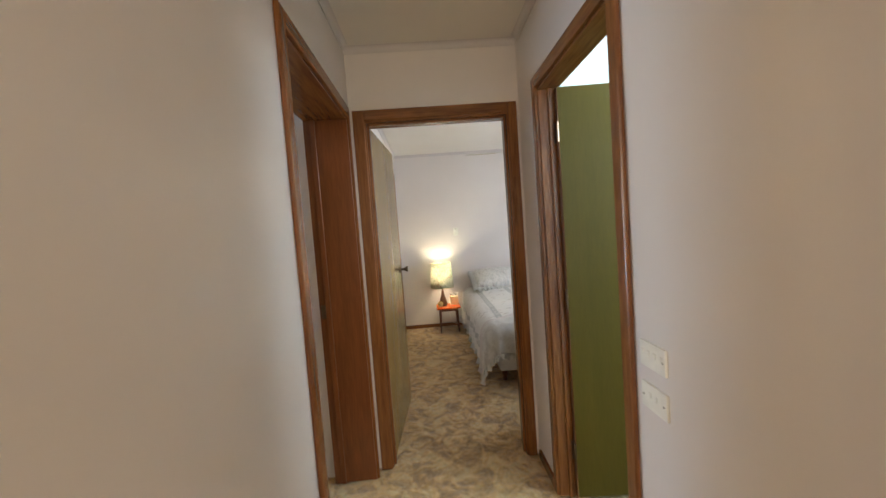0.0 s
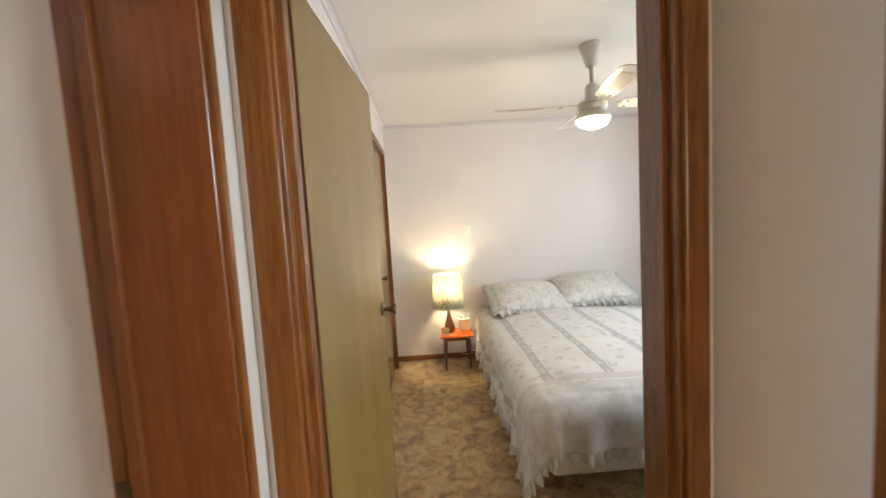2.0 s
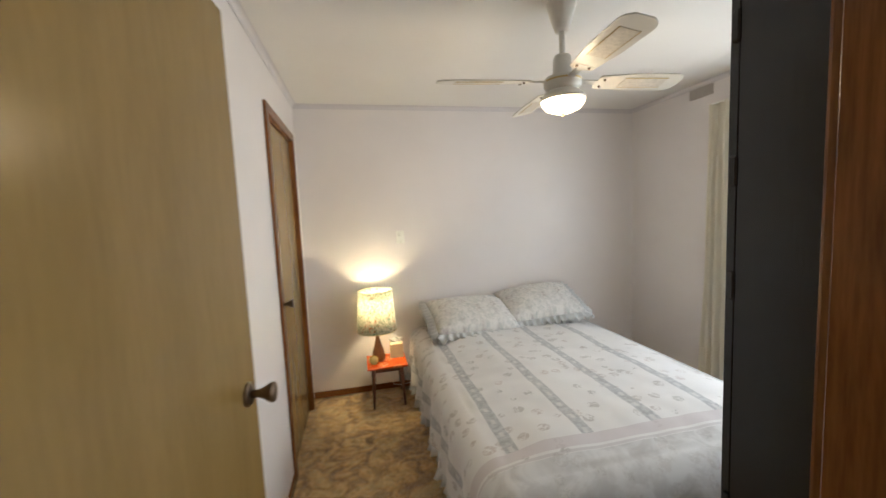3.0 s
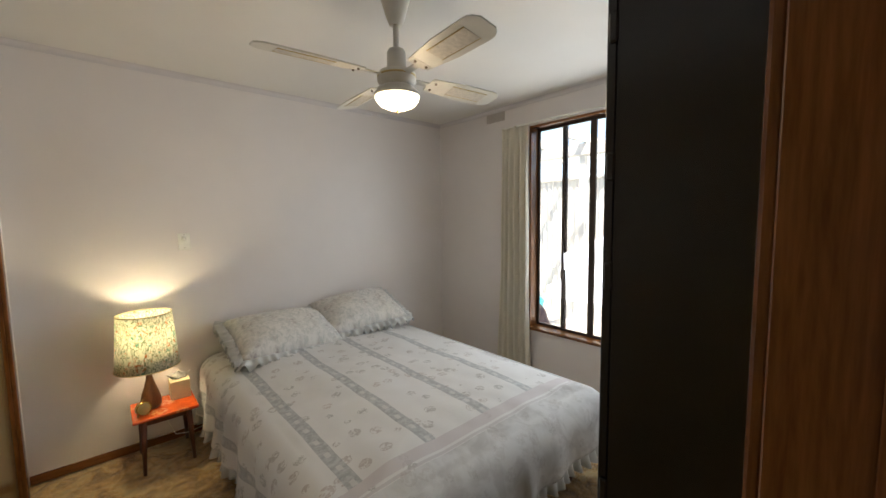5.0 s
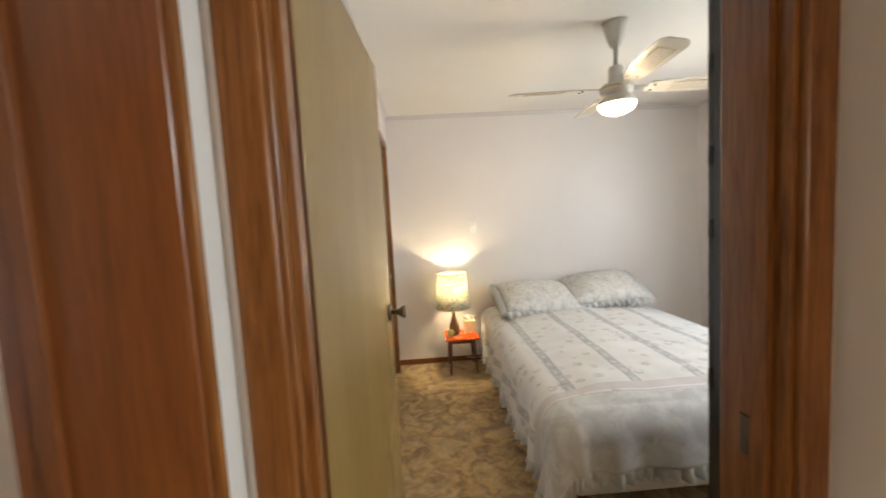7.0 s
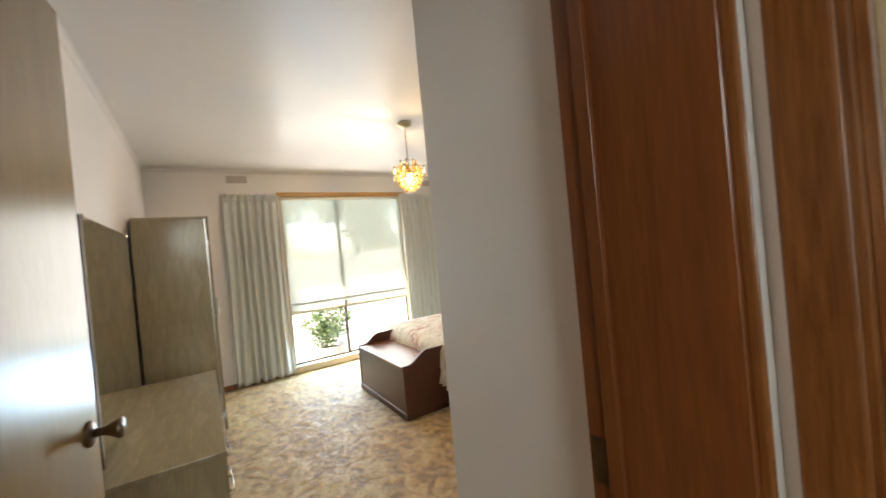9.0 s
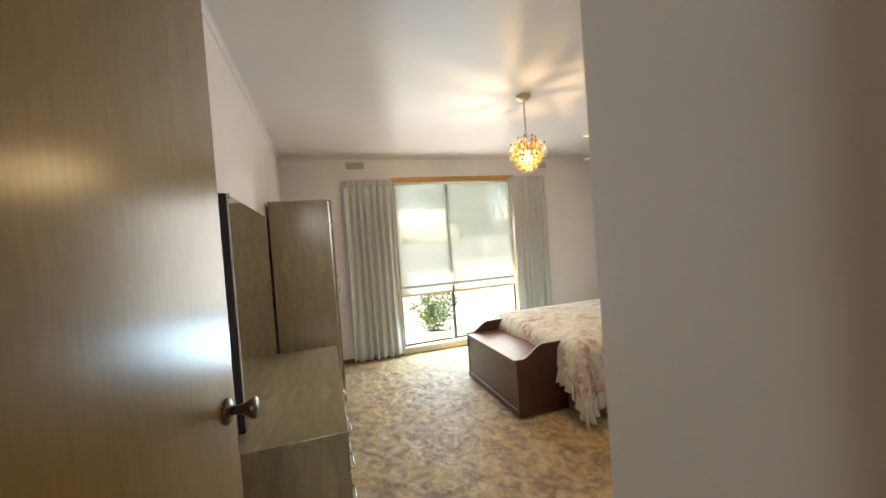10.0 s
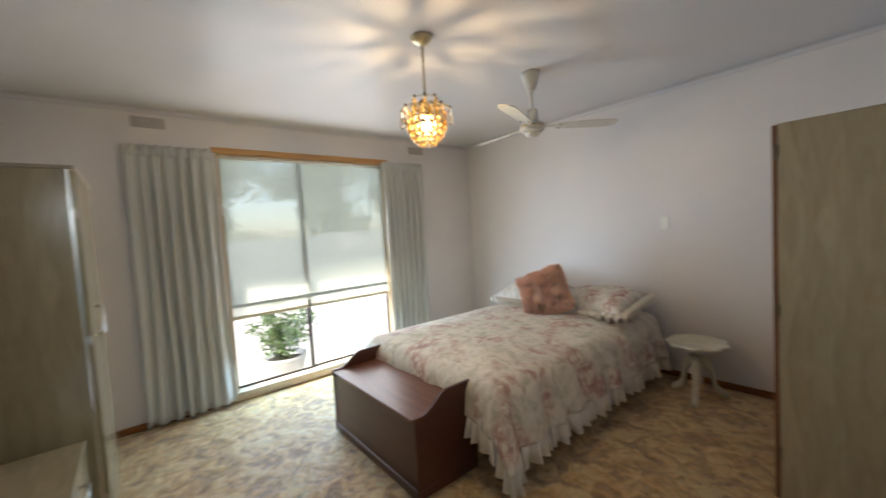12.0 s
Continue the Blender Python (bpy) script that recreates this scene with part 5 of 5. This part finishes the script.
bedspread("quilt", mb, 1.32, 1.98, 0.565, 0.40, 0.28, 150, 170, QUILT_B, bed_b, "cream quilt printed with dusty pink roses", **kb)
hem_frill("hem_frill", mb, 1.32, 1.98, 0.565, 0.40, 0.28, 0.125, FRILL_B, bed_b, "deep cream gathered frill", amp=0.022, freq=90, **kb)
# valance under the quilt
vr = [[Vector((-3.015 + 0.010 * math.sin(i * 0.9), 1.25 + i * 0.0105, z)) for i in range(184)] for z in (0.30, 0.15, 0.015)]
thicken(part("valance", grid_mesh(vr), LINEN, bed_b, "white gathered valance", True), 0.003)
PILLOW_B = rose_quilt("rose_pillow_cotton", (0.74, 0.69, 0.62), (0.50, 0.28, 0.26), (0.48, 0.48, 0.38), 6.5, 0.52)
pillow("pillow", pose(-3.99, 2.90, 0.715, 12, 2, 3), 0.66, 0.46, 0.23, 0.07, PILLOW_B, FRILL_B, "rose-print frilled pillow at the bedhead", "pillows on the rose bed")
pillow("pillow", pose(-3.27, 2.88, 0.71, 12, -2, -5), 0.68, 0.46, 0.23, 0.07, PILLOW_B, FRILL_B, "rose-print frilled pillow at the bedhead", "pillows on the rose bed")

# fluffy cushion
def fluffy_cushion(m, size, n, label):
    c = new("cushion")
    c.matrix_world = Matrix.Translation(ROOM) @ m
    bpy.context.view_layer.update()
    tagged(c, label, "cushion")
    fur = cloth("pink_fur", (0.95, 0.62, 0.46), 0.95, 300, 0.12, 0.5)
    bm = bmesh.new()
    nu = 40
    for s in (1, -1):
        grid = []
        for j in range(nu + 1):
            row = []
            for i in range(nu + 1):
                a, b = -1 + 2 * i / nu, -1 + 2 * j / nu
                e = max(0, 1 - abs(a) ** 2.2) * max(0, 1 - abs(b) ** 2.2)
                pin = 1 + 0.04 * (abs(a * b)) ** 3 - 0.05 * (1 - b * b) * a * a
                pin2 = 1 + 0.04 * (abs(a * b)) ** 3 - 0.05 * (1 - a * a) * b * b
                z = s * size * 0.23 * e ** 0.62 + 0.016 * noise.noise(Vector((a * 6, b * 6, s))) * e ** 0.3
                row.append(bm.verts.new(m @ Vector((a * size / 2 * pin, b * size / 2 * pin2, z))))
            grid.append(row)
        for j in range(nu):
            for i in range(nu):
                q = (grid[j][i], grid[j][i + 1], grid[j + 1][i + 1], grid[j + 1][i])
                bm.faces.new(q if s > 0 else tuple(reversed(q)))
    bmesh.ops.remove_doubles(bm, verts=bm.verts, dist=0.0004)
    core = bm.copy()
    part("cover", core, fur, c, "", True)
    bm.normal_update()
    bm.faces.ensure_lookup_table()
    rnd = random.Random(5)
    verts, faces = [], []
    fl = list(bm.faces)
    for k in range(n):
        f = fl[rnd.randrange(len(fl))]
        p = f.calc_center_median() + Vector((rnd.uniform(-1, 1), rnd.uniform(-1, 1), rnd.uniform(-1, 1))) * 0.006
        nrm = f.normal
        cl = noise.noise_vector(p * 16)
        d = (nrm + cl * 1.1 + Vector((rnd.uniform(-.3, .3), rnd.uniform(-.3, .3), -0.35 + rnd.uniform(-.3, .3)))).normalized()
        ln = rnd.uniform(0.022, 0.045)
        w = d.orthogonal().normalized() * 0.0030
        i = len(verts)
        verts += [p - w, p + w, p + d * ln * 0.6 + w * 0.7 + nrm * 0.002, p + d * ln]
        faces += [(i, i + 1, i + 2), (i, i + 2, i + 3)]
    bm.free()
    me = bpy.data.meshes.new("fur")
    me.from_pydata([tuple(v + ROOM) for v in verts], [], faces)
    me.materials.append(fur)
    ob = new("fur", me)
    ob.parent = c
    ob.matrix_parent_inverse = c.matrix_world.inverted()
    tagged(ob, "long dusty pink fur", kind="stuff")
    return c


fluffy_cushion(pose(-3.62, 2.56, 0.80, 62, 0, 14) @ pose(0, 0, 0, 0, 0, 24), 0.42, 34000, "fluffy dusty pink square cushion on the bed")

# carved bedside table
IVORY = plain("ivory_enamel", (0.66, 0.62, 0.50), 0.4, 0, 0.15)
tx, ty = -2.53, 2.985
tab = thing("side_table", (tx, ty, 0), "small round ivory table with curved carved legs", "side table")
bm = bmesh.new()
n = 72
rings = []
for z, k in ((0.425, 0.93), (0.432, 1.0), (0.444, 1.0), (0.450, 0.97), (0.450, 0.88), (0.443, 0.86)):
    rings.append([bm.verts.new((tx + k * (0.205 + 0.012 * math.cos(9 * 2 * math.pi * i / n)) * math.cos(2 * math.pi * i / n), ty + k * (0.205 + 0.012 * math.cos(9 * 2 * math.pi * i / n)) * math.sin(2 * math.pi * i / n), z)) for i in range(n)])
for a, b in zip(rings, rings[1:]):
    for i in range(n):
        bm.faces.new((a[i], a[(i + 1) % n], b[(i + 1) % n], b[i]))
bm.faces.new(list(reversed(rings[0]))), bm.faces.new(rings[-1])
part("tabletop", bm, IVORY, tab, "scalloped ivory top", True)
part("pedestal", lathe([(0.0, 0.12), (0.03, 0.12), (0.04, 0.16), (0.022, 0.2), (0.034, 0.27), (0.02, 0.34), (0.045, 0.42), (0.07, 0.426)], 24, (tx, ty, 0)), IVORY, tab, "", True)
for k in range(3):
    a = radians(-80 + 120 * k)
    pts = [(0.015, 0.30), (0.06, 0.29), (0.10, 0.23), (0.11, 0.15), (0.13, 0.08), (0.18, 0.035), (0.215, 0.025)]
    lg = bmesh.new()
    ring = []
    for i, (r_, z) in enumerate(pts):
        hw, hz = 0.024 - 0.001 * i, 0.10 - 0.009 * i
        ring.append([lg.verts.new((tx + r_ * math.cos(a) - s * hw * math.sin(a), ty + r_ * math.sin(a) + s * hw * math.cos(a), max(0.0, z + q * hz))) for s, q in ((-1, -0.5), (1, -0.5), (1, 0.5), (-1, 0.5))])
    for p, q in zip(ring, ring[1:]):
        for i in range(4):
            lg.faces.new((p[i], p[(i + 1) % 4], q[(i + 1) % 4], q[i]))
    lg.faces.new(ring[0]), lg.faces.new(list(reversed(ring[-1])))
    part("leg", lg, IVORY, tab, "curved cabriole leg", True)

# pendant with amber glass drops
AMBER = glass("amber_glass", (1.0, 0.70, 0.30), 0.08)
CLEAR = glass("clear_glass", (1.0, 0.93, 0.8), 0.02)
BRASS_D = plain("dull_brass", (0.42, 0.33, 0.17), 0.35, 0.9)
px, py = PEND[0] - ROOM.x, PEND[1] - ROOM.y
pend = thing("pendant_lamp", (px, py, H), "lit chandelier pendant of tiered amber glass drops", "pendant lamp")
part("canopy", lathe([(0.0, 0.0), (0.062, 0.0), (0.06, -0.012), (0.04, -0.035), (0.012, -0.045), (0.0, -0.046)], 28, (px, py, H)), plain("cream_brass", (0.62, 0.55, 0.36), 0.3, 0.6), pend, "", True)
for k in range(12):
    z = H - 0.05 - k * 0.0285
    pts = [(0.0065 * math.cos(a), 0.0, 0.018 * math.sin(a)) for a in np.linspace(0, 2 * math.pi, 13)]
    pts = [(px + (x if k % 2 else 0), py + (0 if k % 2 else x), z - 0.012 + zz) for x, _, zz in pts]
    part("chain_link", tube(pts, 0.0028, 5), BRASS_D, pend)
zc = H - 0.42
part("crown", lathe([(0.0, 0.04), (0.014, 0.035), (0.022, 0.0), (0.03, -0.012), (0.028, -0.02), (0.0, -0.02)], 28, (px, py, zc)), BRASS_D, pend, "", True)
part("bulb", lathe([(0.0, 0.0), (0.012, -0.01), (0.026, -0.05), (0.022, -0.075), (0.0, -0.088)], 20, (px, py, zc - 0.02)), glow("pendant_bulb_glass", (1.0, 0.8, 0.5), 8), pend, "glowing bulb", True).visible_shadow = False


def glass_drop(r, h):
    return [(0.0, 0.0), (r * 0.35, -0.004), (r * 0.9, -h * 0.45), (r, -h * 0.75), (r * 0.6, -h * 0.95), (0.0, -h)]


for tier, (rad, z, cnt, dr, dh, mt) in enumerate(((0.140, 0.015, 8, 0.014, 0.10, CLEAR), (0.072, 0.075, 7, 0.014, 0.075, AMBER), (0.104, 0.02, 14, 0.014, 0.07, AMBER), (0.108, -0.035, 18, 0.014, 0.046, AMBER), (0.100, -0.070, 17, 0.014, 0.04, AMBER), (0.086, -0.102, 15, 0.014, 0.038, AMBER), (0.066, -0.132, 12, 0.014, 0.034, AMBER), (0.042, -0.160, 8, 0.014, 0.03, AMBER))):
    part("ring", tube([(px + rad * math.cos(a), py + rad * math.sin(a), zc + z + 0.002) for a in np.linspace(0, 2 * math.pi, 33)], 0.0022, 5), BRASS_D, pend)
    for k in range(cnt):
        a = 2 * math.pi * k / cnt + tier * 0.2
        bm = lathe(glass_drop(dr, dh), 8, (px + rad * math.cos(a), py + rad * math.sin(a), zc + z))
        part("glass_drop", bm, mt, pend, "", True).visible_shadow = tier < 3
        if tier < 2:
            part("bead", lathe([(0.0, -0.008), (0.007, -0.004), (0.008, 0.004), (0.0, 0.012)], 8, (px + rad * math.cos(a), py + rad * math.sin(a), zc + z + 0.008)), BRONZE, pend, "dark bronze bead", True)
for k in range(8):
    a = 2 * math.pi * k / 8
    part("arm", tube([(px + 0.03 * math.cos(a), py + 0.03 * math.sin(a), zc), (px + 0.09 * math.cos(a), py + 0.09 * math.sin(a), zc + 0.045), (px + 0.140 * math.cos(a), py + 0.140 * math.sin(a), zc + 0.018)], 0.003, 6), BRASS_D, pend)

PELM = timber("honey_batten", (0.40, 0.20, 0.06), (0.62, 0.36, 0.14), "y", 0.3)
CREAM_W = timber("pale_window_timber", (0.50, 0.40, 0.27), (0.64, 0.55, 0.40), "z", 0.4)
# window, blind, curtains
sliding_window("window_2", BW, WB, -1, 1.02, "tall sliding window to the floor with dark sashes", FRAME_D, False, CREAM_W, PELM, 0.017)
structure("trim", box(BW, BW + 0.022, WB[0] - 0.03, WB[1] + 0.03, WB[3] - 0.012, WB[3] + 0.035, bevel=0.004, seg=2), PELM, "honey-coloured timber batten above the window", "trim")
structure("trim", box(BW, BW + 0.02, WB[0] - 0.028, WB[1] + 0.028, 0.0, 0.06, bevel=0.003), CREAM_W, "pale timber strip under the tall window", "trim")
blind = thing("roller_blind", (BW - 0.03, 1.14, 2.14), "cream sunscreen roller blind drawn partly down", "blind")
part("roller", tube([(BW - 0.035, WB[0] + 0.03, 2.20), (BW - 0.035, WB[1] - 0.03, 2.20)], 0.022, 14), WHITE_PL, blind, "", True)
fab = part("fabric", grid_mesh([[Vector((BW - 0.055 + 0.002 * math.sin(i * 0.4 + j), WB[0] + 0.032 + i * (WB[1] - WB[0] - 0.064) / 24, 2.205 - j * 1.47 / 20)) for i in range(25)] for j in range(21)]), translucent("sunscreen_mesh", (0.92, 0.95, 0.78), 0.9, 0.92, 0.3), blind, "open-weave cream fabric", True)
part("bottom_bar", box(BW - 0.063, BW - 0.049, WB[0] + 0.03, WB[1] - 0.03, 0.722, 0.752, bevel=0.003), plain("cream_bar", (0.62, 0.56, 0.40), 0.5), blind)
part("hem_band", box(BW - 0.061, BW - 0.052, WB[0] + 0.032, WB[1] - 0.032, 0.832, 0.862), plain("blue_grey_band", (0.45, 0.5, 0.5), 0.6), blind)
DRAPE_B = translucent("ivory_drape", (0.73, 0.735, 0.70), 0.3)
curtain("curtain", BW + 0.008, -0.335, 0.255, 0.02, 2.235, 7, 0.05, DRAPE_B, "ivory pinch-pleated curtain drawn to the window side", 1, 4.0, True, 0.06)
curtain("curtain", BW + 0.008, 1.925, 2.49, 0.02, 2.235, 7, 0.05, DRAPE_B, "ivory pinch-pleated curtain hanging behind the bed", 1, 11.0, True, 0.02)


# ---- outdoors ----
ROOM = Vector((0, 0, 0))

def ground_material():
    m, t, b = mat("pale_concrete_ground")
    v = coords(t)
    n1, n2 = noise_fac(t, v, 0.6, 4), noise_fac(t, v, 30, 4)
    col = mixc(t, 0.4, ramp(t, n1, [(0.3, (0.46, 0.43, 0.37)), (0.7, (0.58, 0.55, 0.49))]), ramp(t, n2, [(0.3, (0.42, 0.39, 0.34)), (0.7, (0.6, 0.57, 0.51))]))
    t.links.new(col, b.inputs["Base Color"])
    b.inputs["Roughness"].default_value = 0.85
    bump(t, b, n2, 0.3, 0.004)
    return m


bm = bmesh.new()
R_ = 400
put_box(bm, -R_, R_, -R_, R_, -0.40, -0.20)
structure("ground", bm, ground_material(), "sunlit pale concrete and bare ground", "ground")

FENCE = plain("pale_fence_steel", (0.66, 0.65, 0.60), 0.5, 0.0, 0.1, 3)


def fence_run(place, turn, length, height, label):
    """A ribbed steel fence with posts and a top rail."""
    f = thing("fence", place, label, "fence", turn=turn)
    m = f.matrix_world.copy()
    n = int(length / 0.10)
    rows = [[m @ Vector((i * 0.05, 0.02 * (i % 2), z)) for i in range(2 * n + 1)] for z in (0, height)]
    thicken(part("sheet", grid_mesh(rows), FENCE, f), 0.004, 0)
    for k in range(int(length / 2.4) + 1):
        bm = box(k * 2.4 - 0.03, k * 2.4 + 0.03, -0.05, 0.0, 0.0, height + 0.03, bevel=0.004)
        bm.transform(m)
        part("post", bm, FENCE, f)
    bm = box(0, length, -0.03, 0.05, height, height + 0.04, bevel=0.004)
    bm.transform(m)
    part("rail", bm, FENCE, f)
    return f


fence_run((-13.0, -6.0, -0.20), 90, 20.0, 1.6, "long pale ribbed steel boundary fence in sun")
fence_run((5.6, -3.0, -0.20), 90, 11.0, 2.3, "pale ribbed steel fence outside the east window")

# lattice panel on the west fence
lat = thing("lattice_panel", (-12.85, 6.0, -0.2), "white timber lattice panel standing by the fence", "lattice")
WHITE_T = plain("white_timber", (0.7, 0.68, 0.62), 0.6)
part("frame", box(-12.87, -12.83, 4.2, 4.26, -0.2, 1.5), WHITE_T, lat), part("frame", box(-12.87, -12.83, 7.4, 7.46, -0.2, 1.5), WHITE_T, lat)
part("frame", box(-12.87, -12.83, 4.26, 7.4, 1.44, 1.5), WHITE_T, lat)
for k in range(30):
    for s in (-1, 1):
        y = 2.6 + k * 0.2
        pts = [(y, -0.2), (y + s * 1.64, 1.44)]
        lo, hi = 4.26, 7.4
        a, b = pts
        def clip_to(p, q, lim):
            f = (lim - p[0]) / (q[0] - p[0])
            return (lim, p[1] + (q[1] - p[1]) * f)
        if max(a[0], b[0]) < lo + 0.05 or min(a[0], b[0]) > hi - 0.05:
            continue
        for lim, test in ((lo, lambda v: v < lo), (hi, lambda v: v > hi)):
            if test(a[0]):
                a = clip_to(a, b, lim)
            if test(b[0]):
                b = clip_to(b, a, lim)
        part("lath", tube([(-12.85 + s * 0.008, a[0], a[1]), (-12.85 + s * 0.008, b[0], b[1])], 0.014, 4), WHITE_T, lat)


def leaf_material(name, dark, light):
    m, t, b = mat(name)
    geo = t.nodes.new("ShaderNodeNewGeometry")
    t.links.new(ramp(t, geo.outputs["Random Per Island"], [(0.0, dark), (1.0, light)]), b.inputs["Base Color"])
    b.inputs["Roughness"].default_value = 0.5
    b.inputs["Subsurface Weight"].default_value = 0.0
    return m


LEAVES = leaf_material("shrub_leaves", (0.07, 0.14, 0.035), (0.20, 0.32, 0.09))
TREE_L = leaf_material("gum_leaves", (0.04, 0.075, 0.03), (0.11, 0.15, 0.06))
BARK = plain("grey_bark", (0.20, 0.16, 0.12), 0.9, 0, 0.35, 8)


def leaf_cloud(name, blobs, n, size, material, parent, seed, label=""):
    rnd = random.Random(seed)
    verts, faces = [], []
    for k in range(n):
        c, r = blobs[rnd.randrange(len(blobs))]
        d = Vector((rnd.gauss(0, 1), rnd.gauss(0, 1), rnd.gauss(0, 1))).normalized() * r * rnd.random() ** 0.4
        p = Vector(c) + d
        ax = Vector((rnd.uniform(-1, 1), rnd.uniform(-1, 1), rnd.uniform(-0.6, 0.8))).normalized()
        sd = ax.orthogonal().normalized() * size * rnd.uniform(0.2, 0.35)
        ln = ax * size * rnd.uniform(0.7, 1.3)
        i = len(verts)
        verts += [p, p + ln * 0.5 + sd, p + ln, p + ln * 0.5 - sd]
        faces.append((i, i + 1, i + 2, i + 3))
    me = bpy.data.meshes.new(name)
    me.from_pydata([tuple(v) for v in verts], [], faces)
    me.materials.append(material)
    ob = new(name, me)
    ob.parent = parent
    ob.matrix_parent_inverse = parent.matrix_world.inverted()
    return tagged(ob, label)


# potted shrub by the west window
pot = thing("potted_shrub", (-6.0, 0.86, -0.2), "leafy green shrub in a white tapered pot", "potted plant")
part("pot", lathe([(0.0, 0.0), (0.17, 0.0), (0.19, 0.02), (0.235, 0.28), (0.25, 0.29), (0.25, 0.32), (0.225, 0.32), (0.215, 0.25), (0.0, 0.25)], 36, (-6.0, 0.86, -0.2)), plain("white_glazed_pot", (0.78, 0.78, 0.75), 0.4), pot, "white tapered pot", True)
part("soil", lathe([(0.0, 0.256), (0.216, 0.256), (0.0, 0.262)], 24, (-6.0, 0.86, -0.2)), plain("soil", (0.06, 0.045, 0.03), 0.95), pot)
rb = random.Random(3)
tips = []
for k in range(16):
    a, q = rb.uniform(0, 6.28), rb.uniform(0.05, 0.30)
    tip = (-6.0 + q * math.cos(a), 0.86 + q * math.sin(a), rb.uniform(0.30, 0.72))
    part("stem", tube([(-6.0 + q * 0.2 * math.cos(a), 0.86 + q * 0.2 * math.sin(a), 0.05), (-6.0 + q * 0.6 * math.cos(a), 0.86 + q * 0.6 * math.sin(a), tip[2] * 0.6), tip], 0.006, 6, None, 0.003), plain("green_stem", (0.12, 0.16, 0.05), 0.6), pot)
    tips += [(tip, 0.09), ((-6.0 + q * 0.6 * math.cos(a), 0.86 + q * 0.6 * math.sin(a), tip[2] * 0.6), 0.11)]
leaf_cloud("foliage", tips, 1500, 0.055, LEAVES, pot, 4)


def tree(place, height, spread, seed, label, n=9000):
    t = thing("tree", place, label, "tree", "garden trees")
    rnd = random.Random(seed)
    x, y, z = place
    part("trunk", tube([(x, y, z), (x + 0.1, y + 0.05, z + height * 0.3), (x - 0.05, y + 0.15, z + height * 0.6)], 0.16, 10, None, 0.08), BARK, t, "", True)
    blobs = []
    for k in range(9):
        a = rnd.uniform(0, 6.28)
        q = rnd.uniform(0.3, 1.0) * spread
        e = (x + q * math.cos(a), y + q * math.sin(a), z + height * rnd.uniform(0.22, 1.0))
        part("limb", tube([(x, y + 0.1, z + height * rnd.uniform(0.3, 0.55)), ((x + e[0]) / 2, (y + e[1]) / 2, (z + height * 0.45 + e[2]) / 2), e], 0.06, 7, None, 0.02), BARK, t, "", True)
        blobs += [(e, spread * 0.42), (((x + e[0]) / 2, (y + e[1]) / 2, (z + height * 0.5 + e[2]) / 2 + 0.2), spread * 0.3)]
    leaf_cloud("crown", blobs, n, 0.16, TREE_L, t, seed)
    return t


tree((-15.5, 1.2, -0.2), 5.5, 2.2, 11, "broad grey-green garden tree behind the fence")
tree((-16.5, 5.2, -0.2), 6.0, 2.4, 12, "broad grey-green garden tree behind the fence")
tree((-15.0, 8.6, -0.2), 4.8, 2.0, 13, "broad grey-green garden tree behind the fence")
tree((-17.0, -3.5, -0.2), 5.0, 2.2, 14, "broad grey-green garden tree behind the fence")

# carport beams and a tub outside the east window
per = thing("carport", (4.6, 4.0, -0.2), "pale steel carport frame beyond the window", "carport")
for y in (2.6, 6.4):
    part("post", box(4.55, 4.63, y - 0.04, y + 0.04, -0.2, 2.3, bevel=0.005), WHITE_T, per)
part("beam", box(4.52, 4.66, 1.8, 7.2, 2.3, 2.45, bevel=0.005), WHITE_T, per)
for k in range(9):
    part("rafter", box(4.0, 6.2, 1.9 + k * 0.62, 1.95 + k * 0.62, 2.451, 2.55), WHITE_T, per)
tub = thing("garden_tub", (3.9, 3.05, -0.2), "turquoise plastic tub standing on the ground", "tub")
part("body", lathe([(0.0, 0.0), (0.22, 0.0), (0.27, 0.62), (0.29, 0.64), (0.27, 0.66), (0.25, 0.64), (0.2, 0.06), (0.0, 0.06)], 28, (3.9, 3.05, -0.2)), plain("turquoise_plastic", (0.05, 0.42, 0.50), 0.4), tub, "", True)
sack = thing("sack", (3.65, 2.85, -0.2), "dark bulging garden sack leaning beside a tub", "sack")
bm = lathe([(0.0, 0.0), (0.2, 0.0), (0.25, 0.15), (0.24, 0.4), (0.17, 0.62), (0.08, 0.72), (0.05, 0.74), (0.0, 0.74)], 24, (3.62, 2.72, -0.2))
for v in bm.verts:
    v.co += noise.noise_vector(v.co * 6) * 0.025
part("body", bm, cloth("dark_sack", (0.10, 0.06, 0.06)), sack, "", True)
